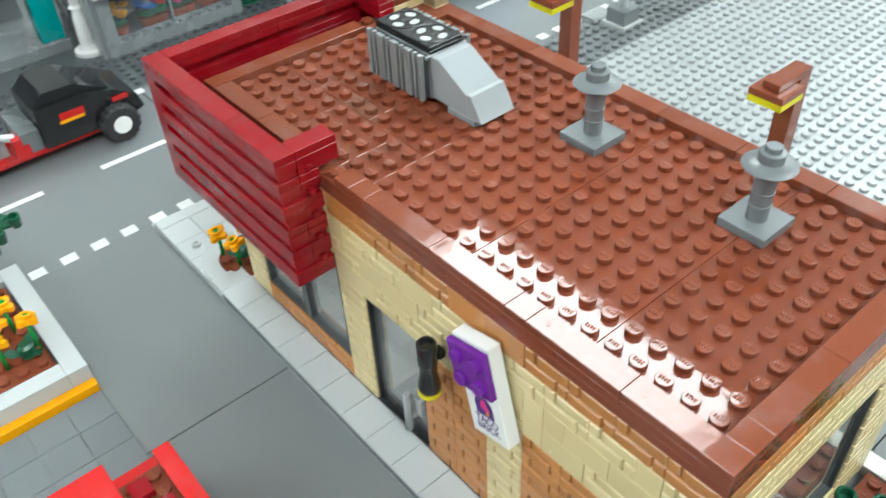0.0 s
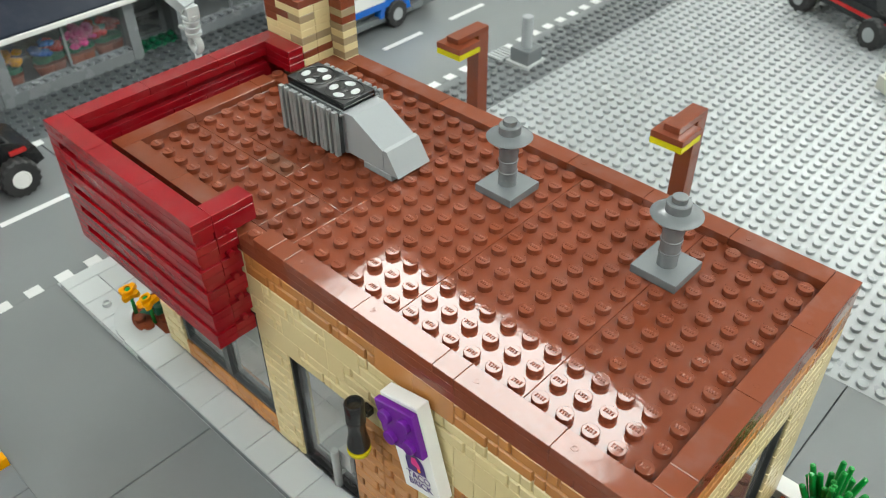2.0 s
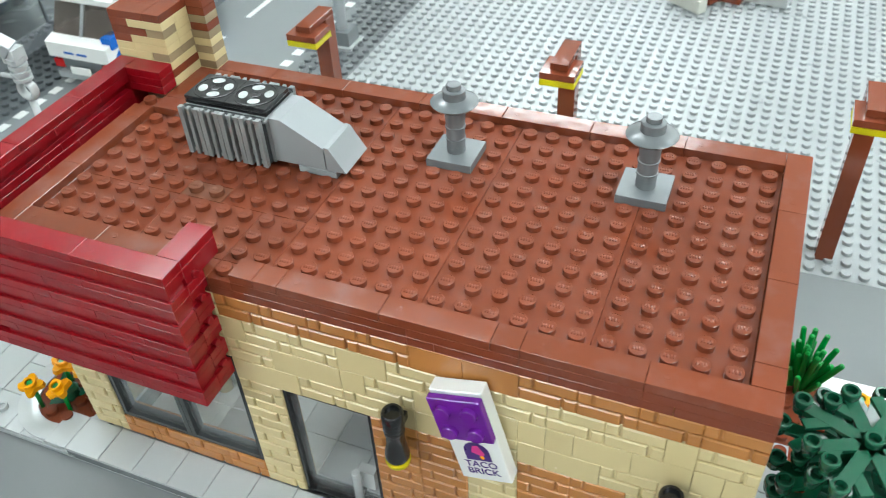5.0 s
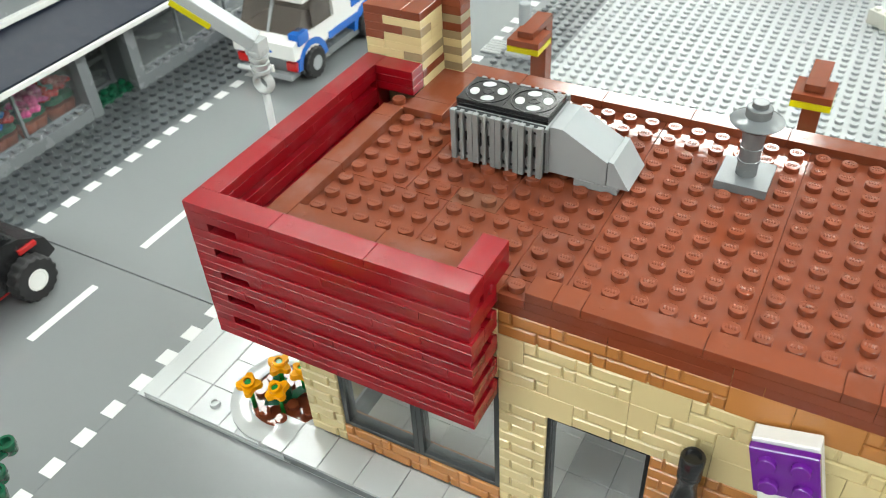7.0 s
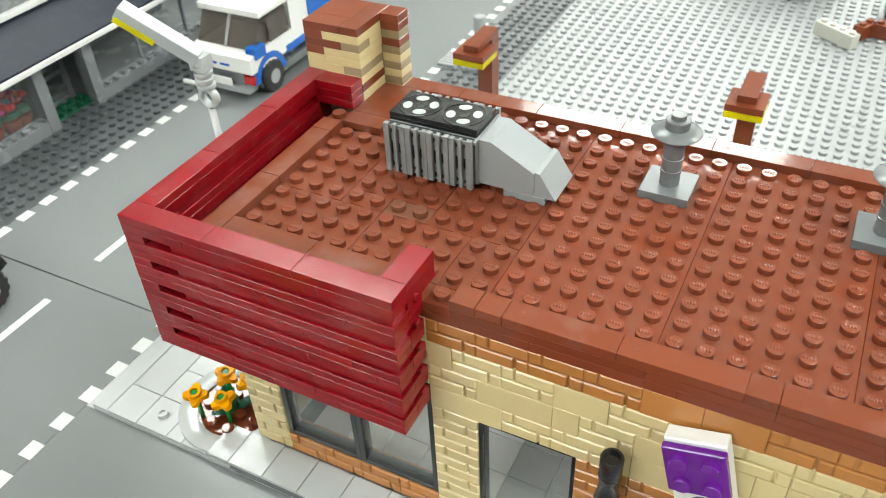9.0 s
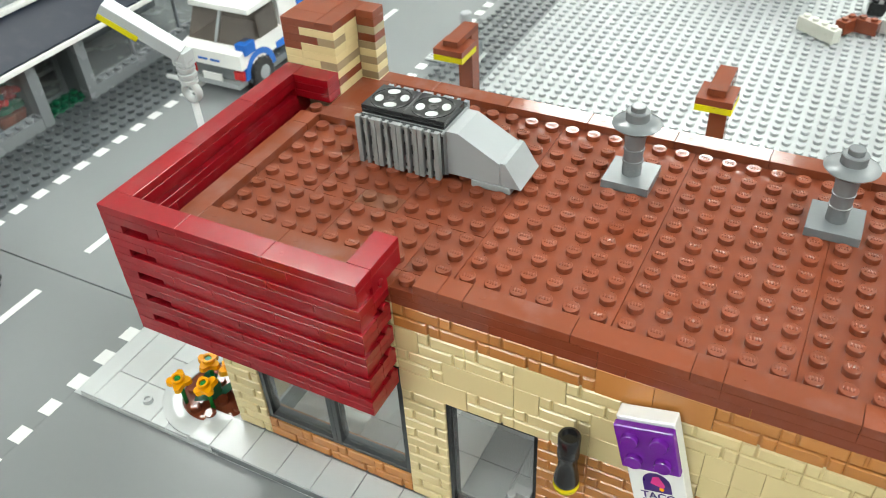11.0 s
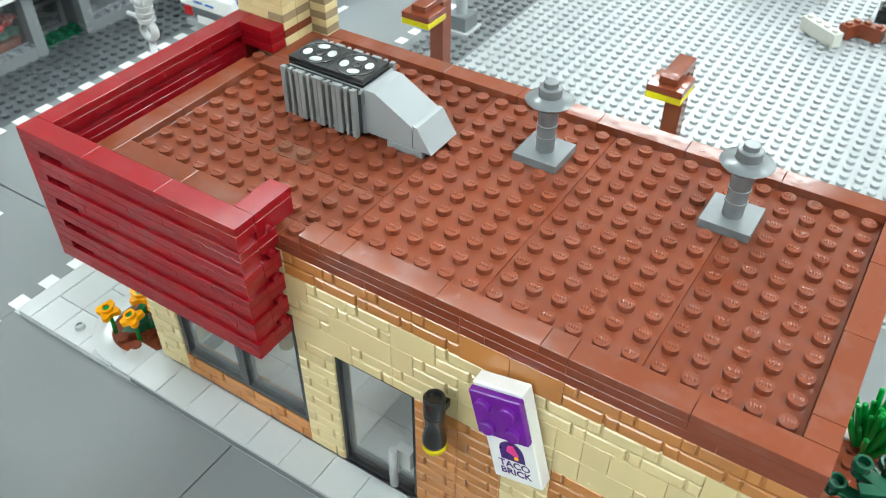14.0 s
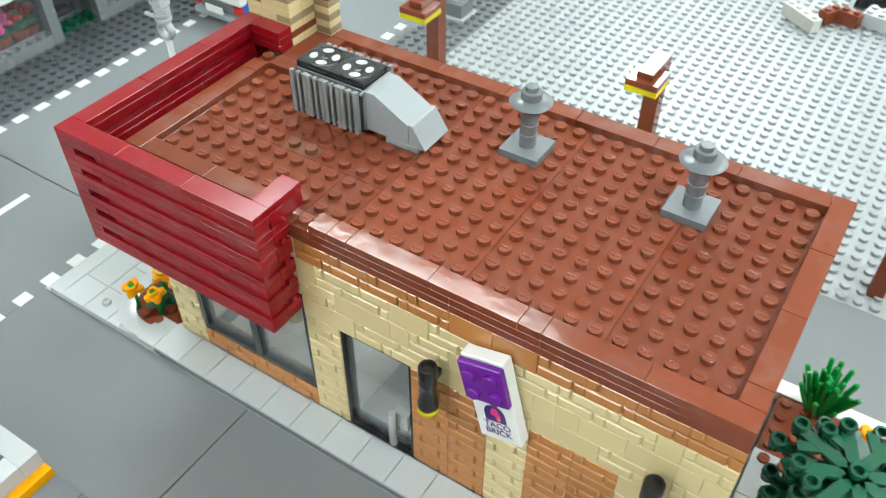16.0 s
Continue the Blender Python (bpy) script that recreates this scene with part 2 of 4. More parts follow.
    def mesh(self, name, mat):
        me = bpy.data.meshes.new(name)
        me.from_pydata(self.v, [], self.f)
        me.polygons.foreach_set("use_smooth", self.s)
        me.materials.append(mat)
        if self.sharp:
            ends = np.empty(len(me.edges) * 2, dtype=np.int32)
            me.edges.foreach_get("vertices", ends)
            ends = np.sort(ends.reshape(-1, 2), axis=1)
            big = len(self.v)
            keys = np.array([a * big + b for a, b in self.sharp], dtype=np.int64)
            me.attributes.new("sharp_edge", "BOOLEAN", "EDGE").data.foreach_set("value", np.isin(ends[:, 0].astype(np.int64) * big + ends[:, 1], keys))
        me.update()
        return me


def part(name, shape, mat, parent, label=""):
    """Links a shape as one mesh object under a thing or a part."""
    ob = new(name, shape.mesh(name, mat))
    ob.parent = parent
    return tagged(ob, label)


def thing(name, x, y, z, label, category, group="", kind="", rz=0):
    """An empty at the base of a thing; x, y in studs, z in plates."""
    ob = new(name)
    ob.empty_display_size = 0.005
    ob.matrix_basis = pose(x * S, y * S, z * P, 0, 0, rz)
    return tagged(ob, label, category, group, kind)


MESHES = {}


def piece(name, key, make, mat, parent, x, y, z, rz=0):
    """A repeated piece: alike ones share their mesh."""
    k = (name, key, mat.name)
    if k not in MESHES:
        MESHES[k] = make().mesh(name, mat)
    ob = new(name, MESHES[k])
    ob.parent = parent
    ob.matrix_basis = pose(x * S, y * S, z * P, 0, 0, rz)
    return ob


def block(name, w, d, h, mat, parent, x, y, z, studs=False, b=0.00013):
    """A plate, tile or plain brick with its low corner at x, y, z."""
    def make():
        s = Shape().box(0, w, 0, d, 0, h, b, 0.00014 if name in ("paving_tile", "floor_tile") else 0.0001 if name == "slat" else 0.00006)
        if name == "tile" and w + d == 5:
            ex, ey = (0.6, d / 2) if w > d else (w / 2, 0.6)
            s.lathe(ex, ey, [(0.13, h - 0.012), (0.13, h + 0.004), (0.10, h + 0.008), (0.05, h - 0.004)], 14, False)
        if studs:
            for i in range(int(w)):
                for j in range(int(d)):
                    s.stud(i + 0.5, j + 0.5, h - 0.02, 20)
                    s.mark(i + 0.5, j + 0.5, h + 0.58)
        return s
    return piece(name, (w, d, h, studs, b), make, mat, parent, x, y, z)


def masonry(mat, parent, x, y, z, rz=0, w=2):
    """A brick whose face is moulded like two courses of small bricks."""
    def make():
        s = Shape().box(0, w, 0.11, 1, 0, 3)
        c = 0.46
        for x0, x1, z0, z1 in ((0.005, c, 1.6, 2.98), (c + 0.09, w - 0.005, 1.6, 2.98), (0.005, w - c - 0.09, 0.02, 1.4), (w - c, w - 0.005, 0.02, 1.4)):
            s.bar(x0, x1, z0, z1)
        return s
    return piece("masonry_brick", w, make, mat, parent, x, y, z, rz)


# ---- the room that closes the place; unseen floor and walls bounce light ----
def room():
    R = 4.0
    fl = Shape().box(-R / S, R / S, -R / S, R / S, -0.82 / P, -0.80 / P)
    tagged(part("floor", fl, BOUNCEFLOOR, None), "unseen pale room floor, added to bounce light upwards", "floor", "", "structure")
    ce = Shape().box(-R / S, R / S, -R / S, R / S, (CEIL + 0.02) / P, (CEIL + 0.06) / P)
    tagged(part("ceiling", ce, WALLPAINT, None), "white ceiling of the room", "ceiling", "", "structure")
    for nm, b in (("wall_north", (-R, R, R, R + 0.1)), ("wall_south", (-R, R, -R - 0.1, -R)), ("wall_east", (R, R + 0.1, -R, R)), ("wall_west", (-R - 0.1, -R, -R, R))):
        w = Shape().box(b[0] / S, b[1] / S, b[2] / S, b[3] / S, -0.8 / P, (CEIL + 0.02) / P)
        tagged(part(nm, w, WALLPAINT, None), "plain pale wall of the room, added unseen", "wall", "", "structure")
    for x, y in PANELS:
        t = thing("ceiling_light", x / S, y / S, CEIL / P, "long white rectangular ceiling light panel, some of them added fill", "ceiling light", "ceiling lights")
        part("frame", Shape().box(-0.62 / S, 0.62 / S, -0.28 / S, 0.28 / S, 0, 0.018 / P, 0.002), WHITE, t)
        part("diffuser", Shape().box(-0.59 / S, 0.59 / S, -0.25 / S, 0.25 / S, -0.006 / P, -0.002 / P, 0.001), PANEL, t)
    t = thing("display_table", 0, 30, -0.8 / P, "large plain display table under the toy town", "table")
    part("tabletop", Shape().box(-130, 110, -70, 110, 0.765 / P, 0.792 / P, 0.003), MGREY, t)
    for x in (-120, 100):
        for y in (-60, 100):
            part("leg", Shape().box(x, x + 6, y, y + 6, 0, 0.765 / P, 0.002), MGREY, t)


room()


# ---- ground: road plates, studded strips and baseplates ----
def studded(name, mat, x0, x1, y0, y1, z, label, off=0.0, n=10):
    s = Shape().box(x0, x1, y0, y1, z - 0.8, z, 0.0001)
    for i in range(int(x1 - x0)):
        for j in range(int(y1 - y0)):
            s.stud(x0 + off + i + 0.5, y0 + j + 0.5, z - 0.02, n)
    return tagged(part(name, s, mat, None), label, "baseplate", "", "structure")


ZG = -1.5
# the dark strip's edge at x -14.2 stands in for a shadow edge
studded("ground_studs_verge", VERGE, -20, -14.2, 12, 93, ZG, "dark grey studded verge beside the road, shade and sheen in its colour", 0.78)
studded("ground_studs_footway", STUDGREY, -44.5, -37, -12, 76, ZG, "dark grey studded footway in front of the shops")
studded("ground_baseplate", BASEWHITE, -14.2, 63.8, 23.3, 93.3, ZG, "pale grey studded baseplate behind the restaurant")
tagged(part("road_north", Shape().box(-37, -20, 5.08, 90, ZG - 0.8, ZG, 0.0001), ROADGREY, None), "smooth grey road surface with white markings", "road", "", "structure")
tagged(part("road", Shape().box(-37, -20, -40, 5, ZG - 0.8, ZG, 0.0001), ROADGREY, None), "smooth grey road surface with white markings", "road", "", "structure")
tagged(part("driveway", Shape().box(-20, -3.4, -34, -2, ZG - 0.8, ZG, 0.0001), ROADGREY, None), "smooth grey driveway plate beside the restaurant", "road", "", "structure")
tagged(part("driveway_east", Shape().box(-3.33, 60, -34, -2, ZG - 0.8, ZG, 0.0001), ROADGREY, None), "smooth grey driveway plate beside the restaurant", "road", "", "structure")
tagged(part("yard", Shape().box(19.76, 60, -2, 23.3, ZG - 0.8, ZG, 0.0001), ROADGREY, None), "smooth grey yard plate at the restaurant's end", "road", "", "structure")
tagged(part("yard_back", Shape().box(-14.2, 19.7, 14, 23.3, ZG - 0.8, ZG, 0.0001), ROADGREY, None), "smooth grey yard plate behind the restaurant", "road", "", "structure")
tagged(part("ground_under_restaurant", Shape().box(-20, 19.7, -2, 14, ZG - 0.8, ZG, 0.0001), LGREY, None), "grey plate under the restaurant", "ground", "", "structure")
tagged(part("ground_under_shops", Shape().box(-75, -44.5, -40, 90, ZG - 0.8, ZG, 0.0001), STUDGREY, None), "dark grey plate under the shops", "ground", "", "structure")


# ---- the restaurant ----
bar = thing("restaurant", 0, 0, 0, "toy-brick restaurant with brown studded roof and dark red canopy", "restaurant")
roof = part("roof", Shape().box(-9.9, 19, 0.9, 13.9, 30.0, 30.98), BROWN, bar, "reddish-brown studded plate roof with smooth tile edging")
for x0, x1, y0, y1 in ((2, 8, 1, 13), (8, 14, 1, 13), (14, 19, 1, 13), (0, 2, 1, 4), (-2, 2, 4, 13), (-4, 0, 1, 4), (-9, -4, 1, 4), (-6, -4, 4, 5), (-6, -2, 5, 9), (-9, -6, 4, 9), (-8, -2, 9, 13)):
    block("plate", x1 - x0, y1 - y0, 1, BROWN, roof, x0, y0, 31, True)
block("plate", 2, 1, 1, DUSTY, roof, -4, 4, 31, True)
block("plate", 1, 1, 1, BROWN, roof, 0, 0, 31, True)
block("plate", 1, 1, 1, BROWN, roof, -10, 9, 31.6, True)
for x0, n in ((1, 1), (2, 1), (3, 4), (7, 4), (11, 1), (12, 4), (16, 4)):
    block("tile", n, 1, 1, BTILE, roof, x0, 0, 32)
for y0, n in ((1, 1), (2, 4), (6, 4), (10, 4)):
    block("tile", 1, n, 1, BTILE, roof, 19, y0, 32)
for x0, n in ((-8, 3), (-5, 4), (-1, 4), (3, 4), (7, 4), (11, 4), (15, 4)):
    block("tile", n, 1, 1, BTILE, roof, x0, 13, 32)
for x0, n in ((-9, 4), (-5, 4)):
    block("tile", n, 1, 1, BTILE, roof, x0, 0, 32)
for y0, n in ((0, 4), (4, 4), (8, 1)):
    block("tile", 1, n, 1, BTILE, roof, -10, y0, 32)
block("tile", 2, 1, 1, BTILE, roof, -9, 9, 32)
block("tile", 2, 3, 1, BTILE, roof, -9, 10, 32)
block("brick", 1, 1, 1, BROWN, roof, -10, 8.98, 31)
# edge of the roof: two courses of plates under the tiles
for z, cuts in ((31, (1, 8, 12, 16, 20)), (30, (0, 4, 8, 9, 13, 17, 20))):
    for a, b in zip(cuts, cuts[1:]):
        block("edge_plate", b - a, 1, 1, BROWN, roof, a, 0, z, False, 0.00005)
for a, b in ((1, 5), (5, 9), (9, 14)):
    block("edge_plate", 1, b - a, 2, BROWN, roof, 19, a, 30)
for a, b in ((-10, -4), (-4, 0)):
    block("edge_plate", b - a, 1, 2, BROWN, roof, a, 0, 30)
block("edge_plate", 1, 8, 1, BROWN, roof, -10, 1, 31)
for a in range(-8, 20, 4):
    block("edge_plate", 4, 1, 1, BROWN, roof, a, 13, 31)

# walls: courses of bricks, three plates high; m moulded, p plain
wall = part("wall", Shape().box(0.3, 19.7, 0.5, 0.95, 18, 30), TAN, bar, "tan and nougat brick wall")
COURSES = {
    27: (ORANGE, "m0 m2 m4 m6 p8:2 p10:2 m12 m14 m16 m18"),
    24: (TAN, "p0:1 m1 m3 p5:2 m7 m9 m11 m13 m15 p17:1 m18"),
    21: (TAN, "m0 p2:3 p5:1 m6 p8:3 p11:1 p12:1 p13:1 p14:2 p16:2 p18:1 p19:1"),
    18: (TAN, "p0:3 m3 m5 p7:1 p8:2 m10 p12:1 p13:2 m15 p17:1 m18"),
}
for z, (mat, row) in COURSES.items():
    for tok in row.split():
        if tok[0] == "m":
            masonry(mat, wall, int(tok[1:]), 0, z)
        else:
            x0, n = tok[1:].split(":")
            block("brick", int(n), 1, 3, mat, wall, int(x0), 0, z)
for z in range(0, 18, 3):
    masonry(TAN, wall, 0, 0, z)
    for x0, mat in ((6, ORANGE), (8, ORANGE), (10, TAN), (12, ORANGE), (14, ORANGE)):
        masonry(mat, wall, x0, 0, z)
    block("brick", 2, 1, 3, TAN, wall, 16, 0, z) if z in (15, 6) else masonry(TAN, wall, 16, 0, z)
    masonry(TAN, wall, 18, 0, z)
for z in range(0, 30, 3):
    masonry(TAN, wall, -10, 0, z)
for x0 in (-8, -6, -4, -2):
    masonry(ORANGE, wall, x0, 0, 0)
    for z in (21, 24, 27):
        masonry(TAN, wall, x0, 0, z)
# end wall towards the yard, with its long window
for z in range(0, 30, 3):
    for y0 in range(1, 13, 2):
        if not (3 <= z < 21 and 3 <= y0 < 11):
            masonry(ORANGE if z == 27 else TAN, wall, 20, y0, z, 90)
    block("brick", 1, 1, 3, ORANGE if z == 27 else TAN, wall, 19, 13, z)
for z in range(0, 30, 3):
    for x0, n, glazed in ((-8, 1, 0), (-7, 8, 1), (1, 1, 0), (2, 8, 1), (10, 1, 0), (11, 7, 1), (18, 1, 0)):
        if not (glazed and 3 <= z < 21):
            block("brick", n, 1, 3, TAN, wall, x0, 13, z)
    block("brick", 1, 12, 3, TAN, wall, -10, 1, z)


def window(name, w, h, parent, x, y, z, rz=0, label="black-framed clear window"):
    m = pose(x * S, y * S, z * P, 0, 0, rz)
    e, k = (0.17, 0.42) if name == "door" else (0.26, 0.65)
    f = part(name, Shape().box(0, e, 0.1, 0.75, 0, h).box(w - e, w, 0.1, 0.75, 0, h).box(e, w - e, 0.1, 0.75, 0, k).box(e, w - e, 0.1, 0.75, h - k, h), BLACK if name == "door" else FRAME, parent, label)
    f.matrix_basis = m
    g = part("pane", Shape().box(e, w - e, 0.3, 0.38, k, h - k, 0.0001), GLASS, f)
    g.visible_shadow = False
    return f


for x0 in (-8, -4):
    window("window", 4, 18, bar, x0, 0, 3)
door = window("door", 4, 18, bar, 2, 0, 0, 0, "clear glass door in a black frame")
hd = Shape().lathe(0, 0, [(0.2, 2.6), (0.2, 8.6), (0.17, 8.8)], 12).box(-0.1, 0.1, 0, 0.5, 4.0, 4.8).box(-0.1, 0.1, 0, 0.5, 6.6, 7.4)
hd.turn(pose(3.1 * S, -0.35 * S, 0))
part("handle", hd, LGREY, door, "grey bar handle")
part("latch", Shape().box(3.0, 3.8, -0.1, 0.38, 5.4, 8.2), LGREY, door, "grey door latch block")
window("window", 8, 18, bar, 20, 3, 3, 90)
for x0, n in ((1, 8), (10, 8), (18, 7)):
    window("window", n, 18, bar, x0, 14, 3, 180)
ifl = part("interior_floor", Shape().box(-9, 19, 1, 13, -0.8, -0.4), DGREY, bar, "pale grey tiled floor inside")
for i in range(-4, 9):
    for j in range(3):
        # tiles behind the windows are brightened by colour; those by the door stay LGREY
        block("floor_tile", 2, 2, 0.4, PALE if i < 1 else LGREY, ifl, i * 2, 1 + j * 2, -0.4)
part("table", Shape().box(-6, -4, 3, 5, 4.2, 5).lathe(-5, 4, [(0.4, 0), (0.4, 4.2)], 12), TAN, bar, "tan table inside")
part("counter", Shape().box(3, 8, 7, 9, 0, 6), LGREY, bar, "grey counter inside")

# dark red canopy of stacked slats round the street corner
can = part("canopy", Shape().box(-11.8, -11.35, -1, 10, 19.5, 34.9, g=-0.00002).box(-11.68, -11.0, 10, 11, 19.5, 34.9, g=-0.00002).box(-11.68, -9.8, -1.5, -1.0, 19.5, 34.9, g=-0.00002).box(-9.8, -0.14, -1.86, -1.0, 19.5, 34.9, g=-0.00002).box(-0.95, -0.2, -1, -0.04, 19.5, 34.9, g=-0.00002), RED, bar, "dark red canopy of stacked slats")
rng = random.Random(4)


def run(x0, x1, y0, z, dirn, first):
    """A course of plates along x or y with staggered joints."""
    a, n = x0, first
    while a < x1 - 0.01:
        n = min(n, x1 - a)
        if dirn == "x":
            block("slat", n, 1, 1, RED, can, a, y0, z, False, 0.00006)
        else:
            block("slat", 1, n, 1, RED, can, y0, a, z, False, 0.00006)
        a += n
        n = rng.choice((4, 4, 3, 6, 2))


for k in range(6):
    z = 19 + 3 * k
    for dz in (0, 1):
        if k == 5 and dz == 1:
            continue
        run(-12, 0, -2, z + dz, "x", (2, 4, 3, 6)[(k * 2 + dz) % 4])
        run(-1, 11, -12, z + dz, "y", (4, 2, 6)[(k + dz) % 3])
        block("slat", 1, 1, 1, RED, can, -1, -1, z + dz)
    if k < 5:
        block("slat", 1, 1, 1, RED, can, -12, -2, z + 2)
        knob = Shape().lathe(0, 0, [(0.17, 0), (0.17, 0.7), (0.13, 0.78)], 14).turn(pose(-0.22 * S, -0.5 * S, (z + 2.5) * P, 0, 90, 0))
        part("knob", knob, RED, can)
for x0 in (-12, -8, -4):
    block("tile", 4, 1, 1, RED, can, x0, -2, 35)
for y0 in (-1, 3, 7):
    block("tile", 1, 4, 1, RED, can, -12, y0, 35)
block("tile", 1, 2, 1, RED, can, -1, -1, 35)
block("brick", 1, 2, 2, RED, can, -1, -1, 33)
block("tile", 2, 1, 1, RED, can, -11, 10, 35)
block("slat", 2, 1, 1, RED, can, -11, 10, 34)
block("slat", 2, 1, 1, RED, can, -11, 10, 33)

# corner tower of thin mixed courses
tow = part("tower", Shape().box(-11.9, -9.1, 11.1, 13.9, 0, 41), DTAN, bar, "corner tower of mixed tan and brown thin bricks")
B, T, D = BROWN, TAN, DTAN
# courses from the top: pieces along the street face (length, colour), then along the roof face, then the pier
TOWER = (
    (40, ((1, B), (2, T)), ((2, T), (1, T)), B),
    (39, ((2, B), (1, D)), ((2, T), (1, D)), D),
    (38, ((1, B), (2, T)), ((1, T), (2, T)), B),
    (37, ((1, T), (2, T)), ((1, T), (1, D), (1, T)), D),
    (36, ((2, T), (1, D)), ((2, D), (1, D)), T),
    (35, ((1, D), (2, T)), ((1, T), (2, D)), D),
    (34, ((3, B),), ((3, B),), T),
    (33, ((3, T),), ((3, T),), D),
    (32, ((3, T),), ((3, T),), T),
)
for z, street, side, pier in TOWER:
    a = -12
    for n, mat in street:
        block("brick", n, 1, 1, mat, tow, a, 11, z)
        a += n
    a = 12
    for n, mat in side:
        n = min(n, 14 - a)
        if n > 0:
            block("brick", 1, n, 1, mat, tow, -10, a, z)
        a += n
    block("brick", 1, 1, 1, pier, tow, -9, 13, z)
block("tile", 2, 1, 1, BROWN, tow, -12, 11, 41)
block("tile", 2, 2, 1, BROWN, tow, -12, 12, 41)
block("tile", 1, 3, 1, BROWN, tow, -10, 11, 41)
block("tile", 1, 1, 1, BROWN, tow, -9, 13, 41)


# ---- things on the roof ----
def roof_fan_unit():
    t = thing("air_conditioner", -5.18, 7, 32.54, "light grey rooftop air conditioner with two black fans", "air conditioner")
    part("body", Shape().box(0, 4.1, 0, 2, 0, 5.3), ACGREY, t)
    part("top_plate", Shape().box(0.02, 4.08, -0.22, 2.22, 5.02, 5.36), ACGREY, t)
    for y, out in ((-0.52, -1), (2.02, 1)):
        for i in range(4):
            face = y if out < 0 else y + 0.26
            back = y + 0.26 if out < 0 else y
            s = Shape()
            for a, b in ((0.006, 0.24), (0.42, 0.58), (0.76, 0.994)):
                s.box(i + a, i + b, face, face + 0.24, 0.0, 5.75, 0.0001)
            for z in (0.12, 5.1):
                s.box(i + 0.03, i + 0.97, face + (0.14 if out < 0 else 0.0), face + (0.24 if out < 0 else 0.1), z, z + 0.4, 0.0001)
            g = part("grille", s, GRILLE, t, "mid grey slotted grille tile")
            part("grille_back", Shape().box(i + 0.02, i + 0.98, back, back + 0.24, 0.1, 5.5), FRAME, g)
            for z in (1.4, 4.0):
                k = Shape().lathe(0, 0, [(0.3, 0), (0.3, 0.12), (0.2, 0.12), (0.2, 0.05)], 18)
                k.turn(pose((i + 0.5) * S, (back if out < 0 else back + 0.24) * S, z * P, 90 if out < 0 else -90))
                part("stud", k, ACGREY, g)
    for i in (0, 2):
        f = part("fan", Shape().box(i, i + 2, 0.08, 2, 5.38, 5.82).box(i, i + 2, 0.08, 2, 5.84, 6.32), BLACK, t, "black square fan tile")
        for k in range(4):
            a = 0.35 + k * math.pi / 2
            bl = Shape().lathe(0, 0, [(0.235, 6.28), (0.235, 6.345)], 16).turn(pose((i + 1 + 0.56 * math.cos(a)) * S, (1.04 + 0.56 * math.sin(a)) * S, 0, 0, 0, math.degrees(a)) @ Matrix.Diagonal((0.85, 1.2, 1, 1)))
            part("blade", bl, LGREY, f, "white fan blade")
        ring = Shape()
        ring.lathe(i + 1, 1.04, [(0.93, 6.3), (0.93, 6.37), (0.9, 6.39), (0.87, 6.37), (0.87, 6.3)], 32, False)
        ring.lathe(i + 1, 1.04, [(0.24, 6.3), (0.24, 6.36), (0.2, 6.38), (0.12, 6.38), (0.1, 6.33)], 18)
        part("guard_ring", ring, BLACK, f)
    part("duct", Shape().prism([(4.12, 0.3), (6.5, 0.3), (6.5, 2.9), (4.65, 5.45), (4.12, 5.45)], 0, 2), ACGREY, t, "pale grey sloped duct")
    part("duct_end", Shape().prism([(6.54, 0.3), (7.45, 0.3), (7.25, 1.0), (6.75, 3.0), (6.54, 3.1)], 0, 2), ACGREY, t)
    part("foot", Shape().box(5.2, 7.0, -0.03, 2.03, -0.54, 0.25), ACGREY, t)
    return t


roof_fan_unit()


def roof_vent():
    t = thing("roof_vent", 6, 10, 32, "dark grey roof vent with a round dish cap", "roof vent", "roof vents")
    part("base_plate", Shape().box(-1, 1, -1, 1, 0.02, 1), MGREY, t)
    part("pipe", Shape().lathe(0, 0, [(0.4, 0.95), (0.4, 2.5), (0.44, 2.55), (0.44, 2.7), (0.4, 2.75), (0.4, 3.9), (0.44, 3.95), (0.44, 4.1), (0.4, 4.15), (0.48, 6.3)], 20), MGREY, t)
    part("dish", Shape().lathe(0, 0, [(0.4, 6.25), (0.85, 6.5), (1.0, 6.9), (0.97, 6.98), (0.7, 7.25), (0.45, 7.4)], 28), MGREY, t)
    part("cap", Shape().lathe(0, 0, [(0.48, 7.35), (0.48, 8.25), (0.44, 8.33), (0.3, 8.35), (0.3, 8.85), (0.27, 8.9)], 18), MGREY, t)
    return t


v = roof_vent()
copy_thing(v, pose(14 * S, 10 * S, 32 * P))


# ---- wall lamps, sign ----
def wall_lamp(x, z):
    t = thing("wall_lamp", x, 0, z, "black cylindrical wall lamp with a yellow lens", "wall lamp", "wall lamps")
    part("bracket", Shape().box(-0.22, 0.22, -0.35, 0.0, 4.2, 5.2), BLACK, t)
    s = Shape().lathe(0, -0.78, [(0.42, 0.3), (0.48, 0.6), (0.48, 1.1), (0.37, 2.6), (0.35, 4.0), (0.4, 4.2), (0.42, 7.0), (0.37, 7.2), (0.28, 7.2), (0.28, 6.4)], 22)
    for k in range(5):
        s.lathe(0, -0.78, [(0.39, 4.5 + 0.5 * k), (0.415, 4.6 + 0.5 * k), (0.415, 4.7 + 0.5 * k), (0.39, 4.8 + 0.5 * k)], 22)
    part("barrel", s, BLACK, t)
    part("lens", Shape().lathe(0, -0.78, [(0.46, -0.35), (0.5, 0.0), (0.5, 0.32)], 18), TYELLOW, t, "yellow lens")


wall_lamp(7.5, 15.6)
wall_lamp(17.5, 15.6)


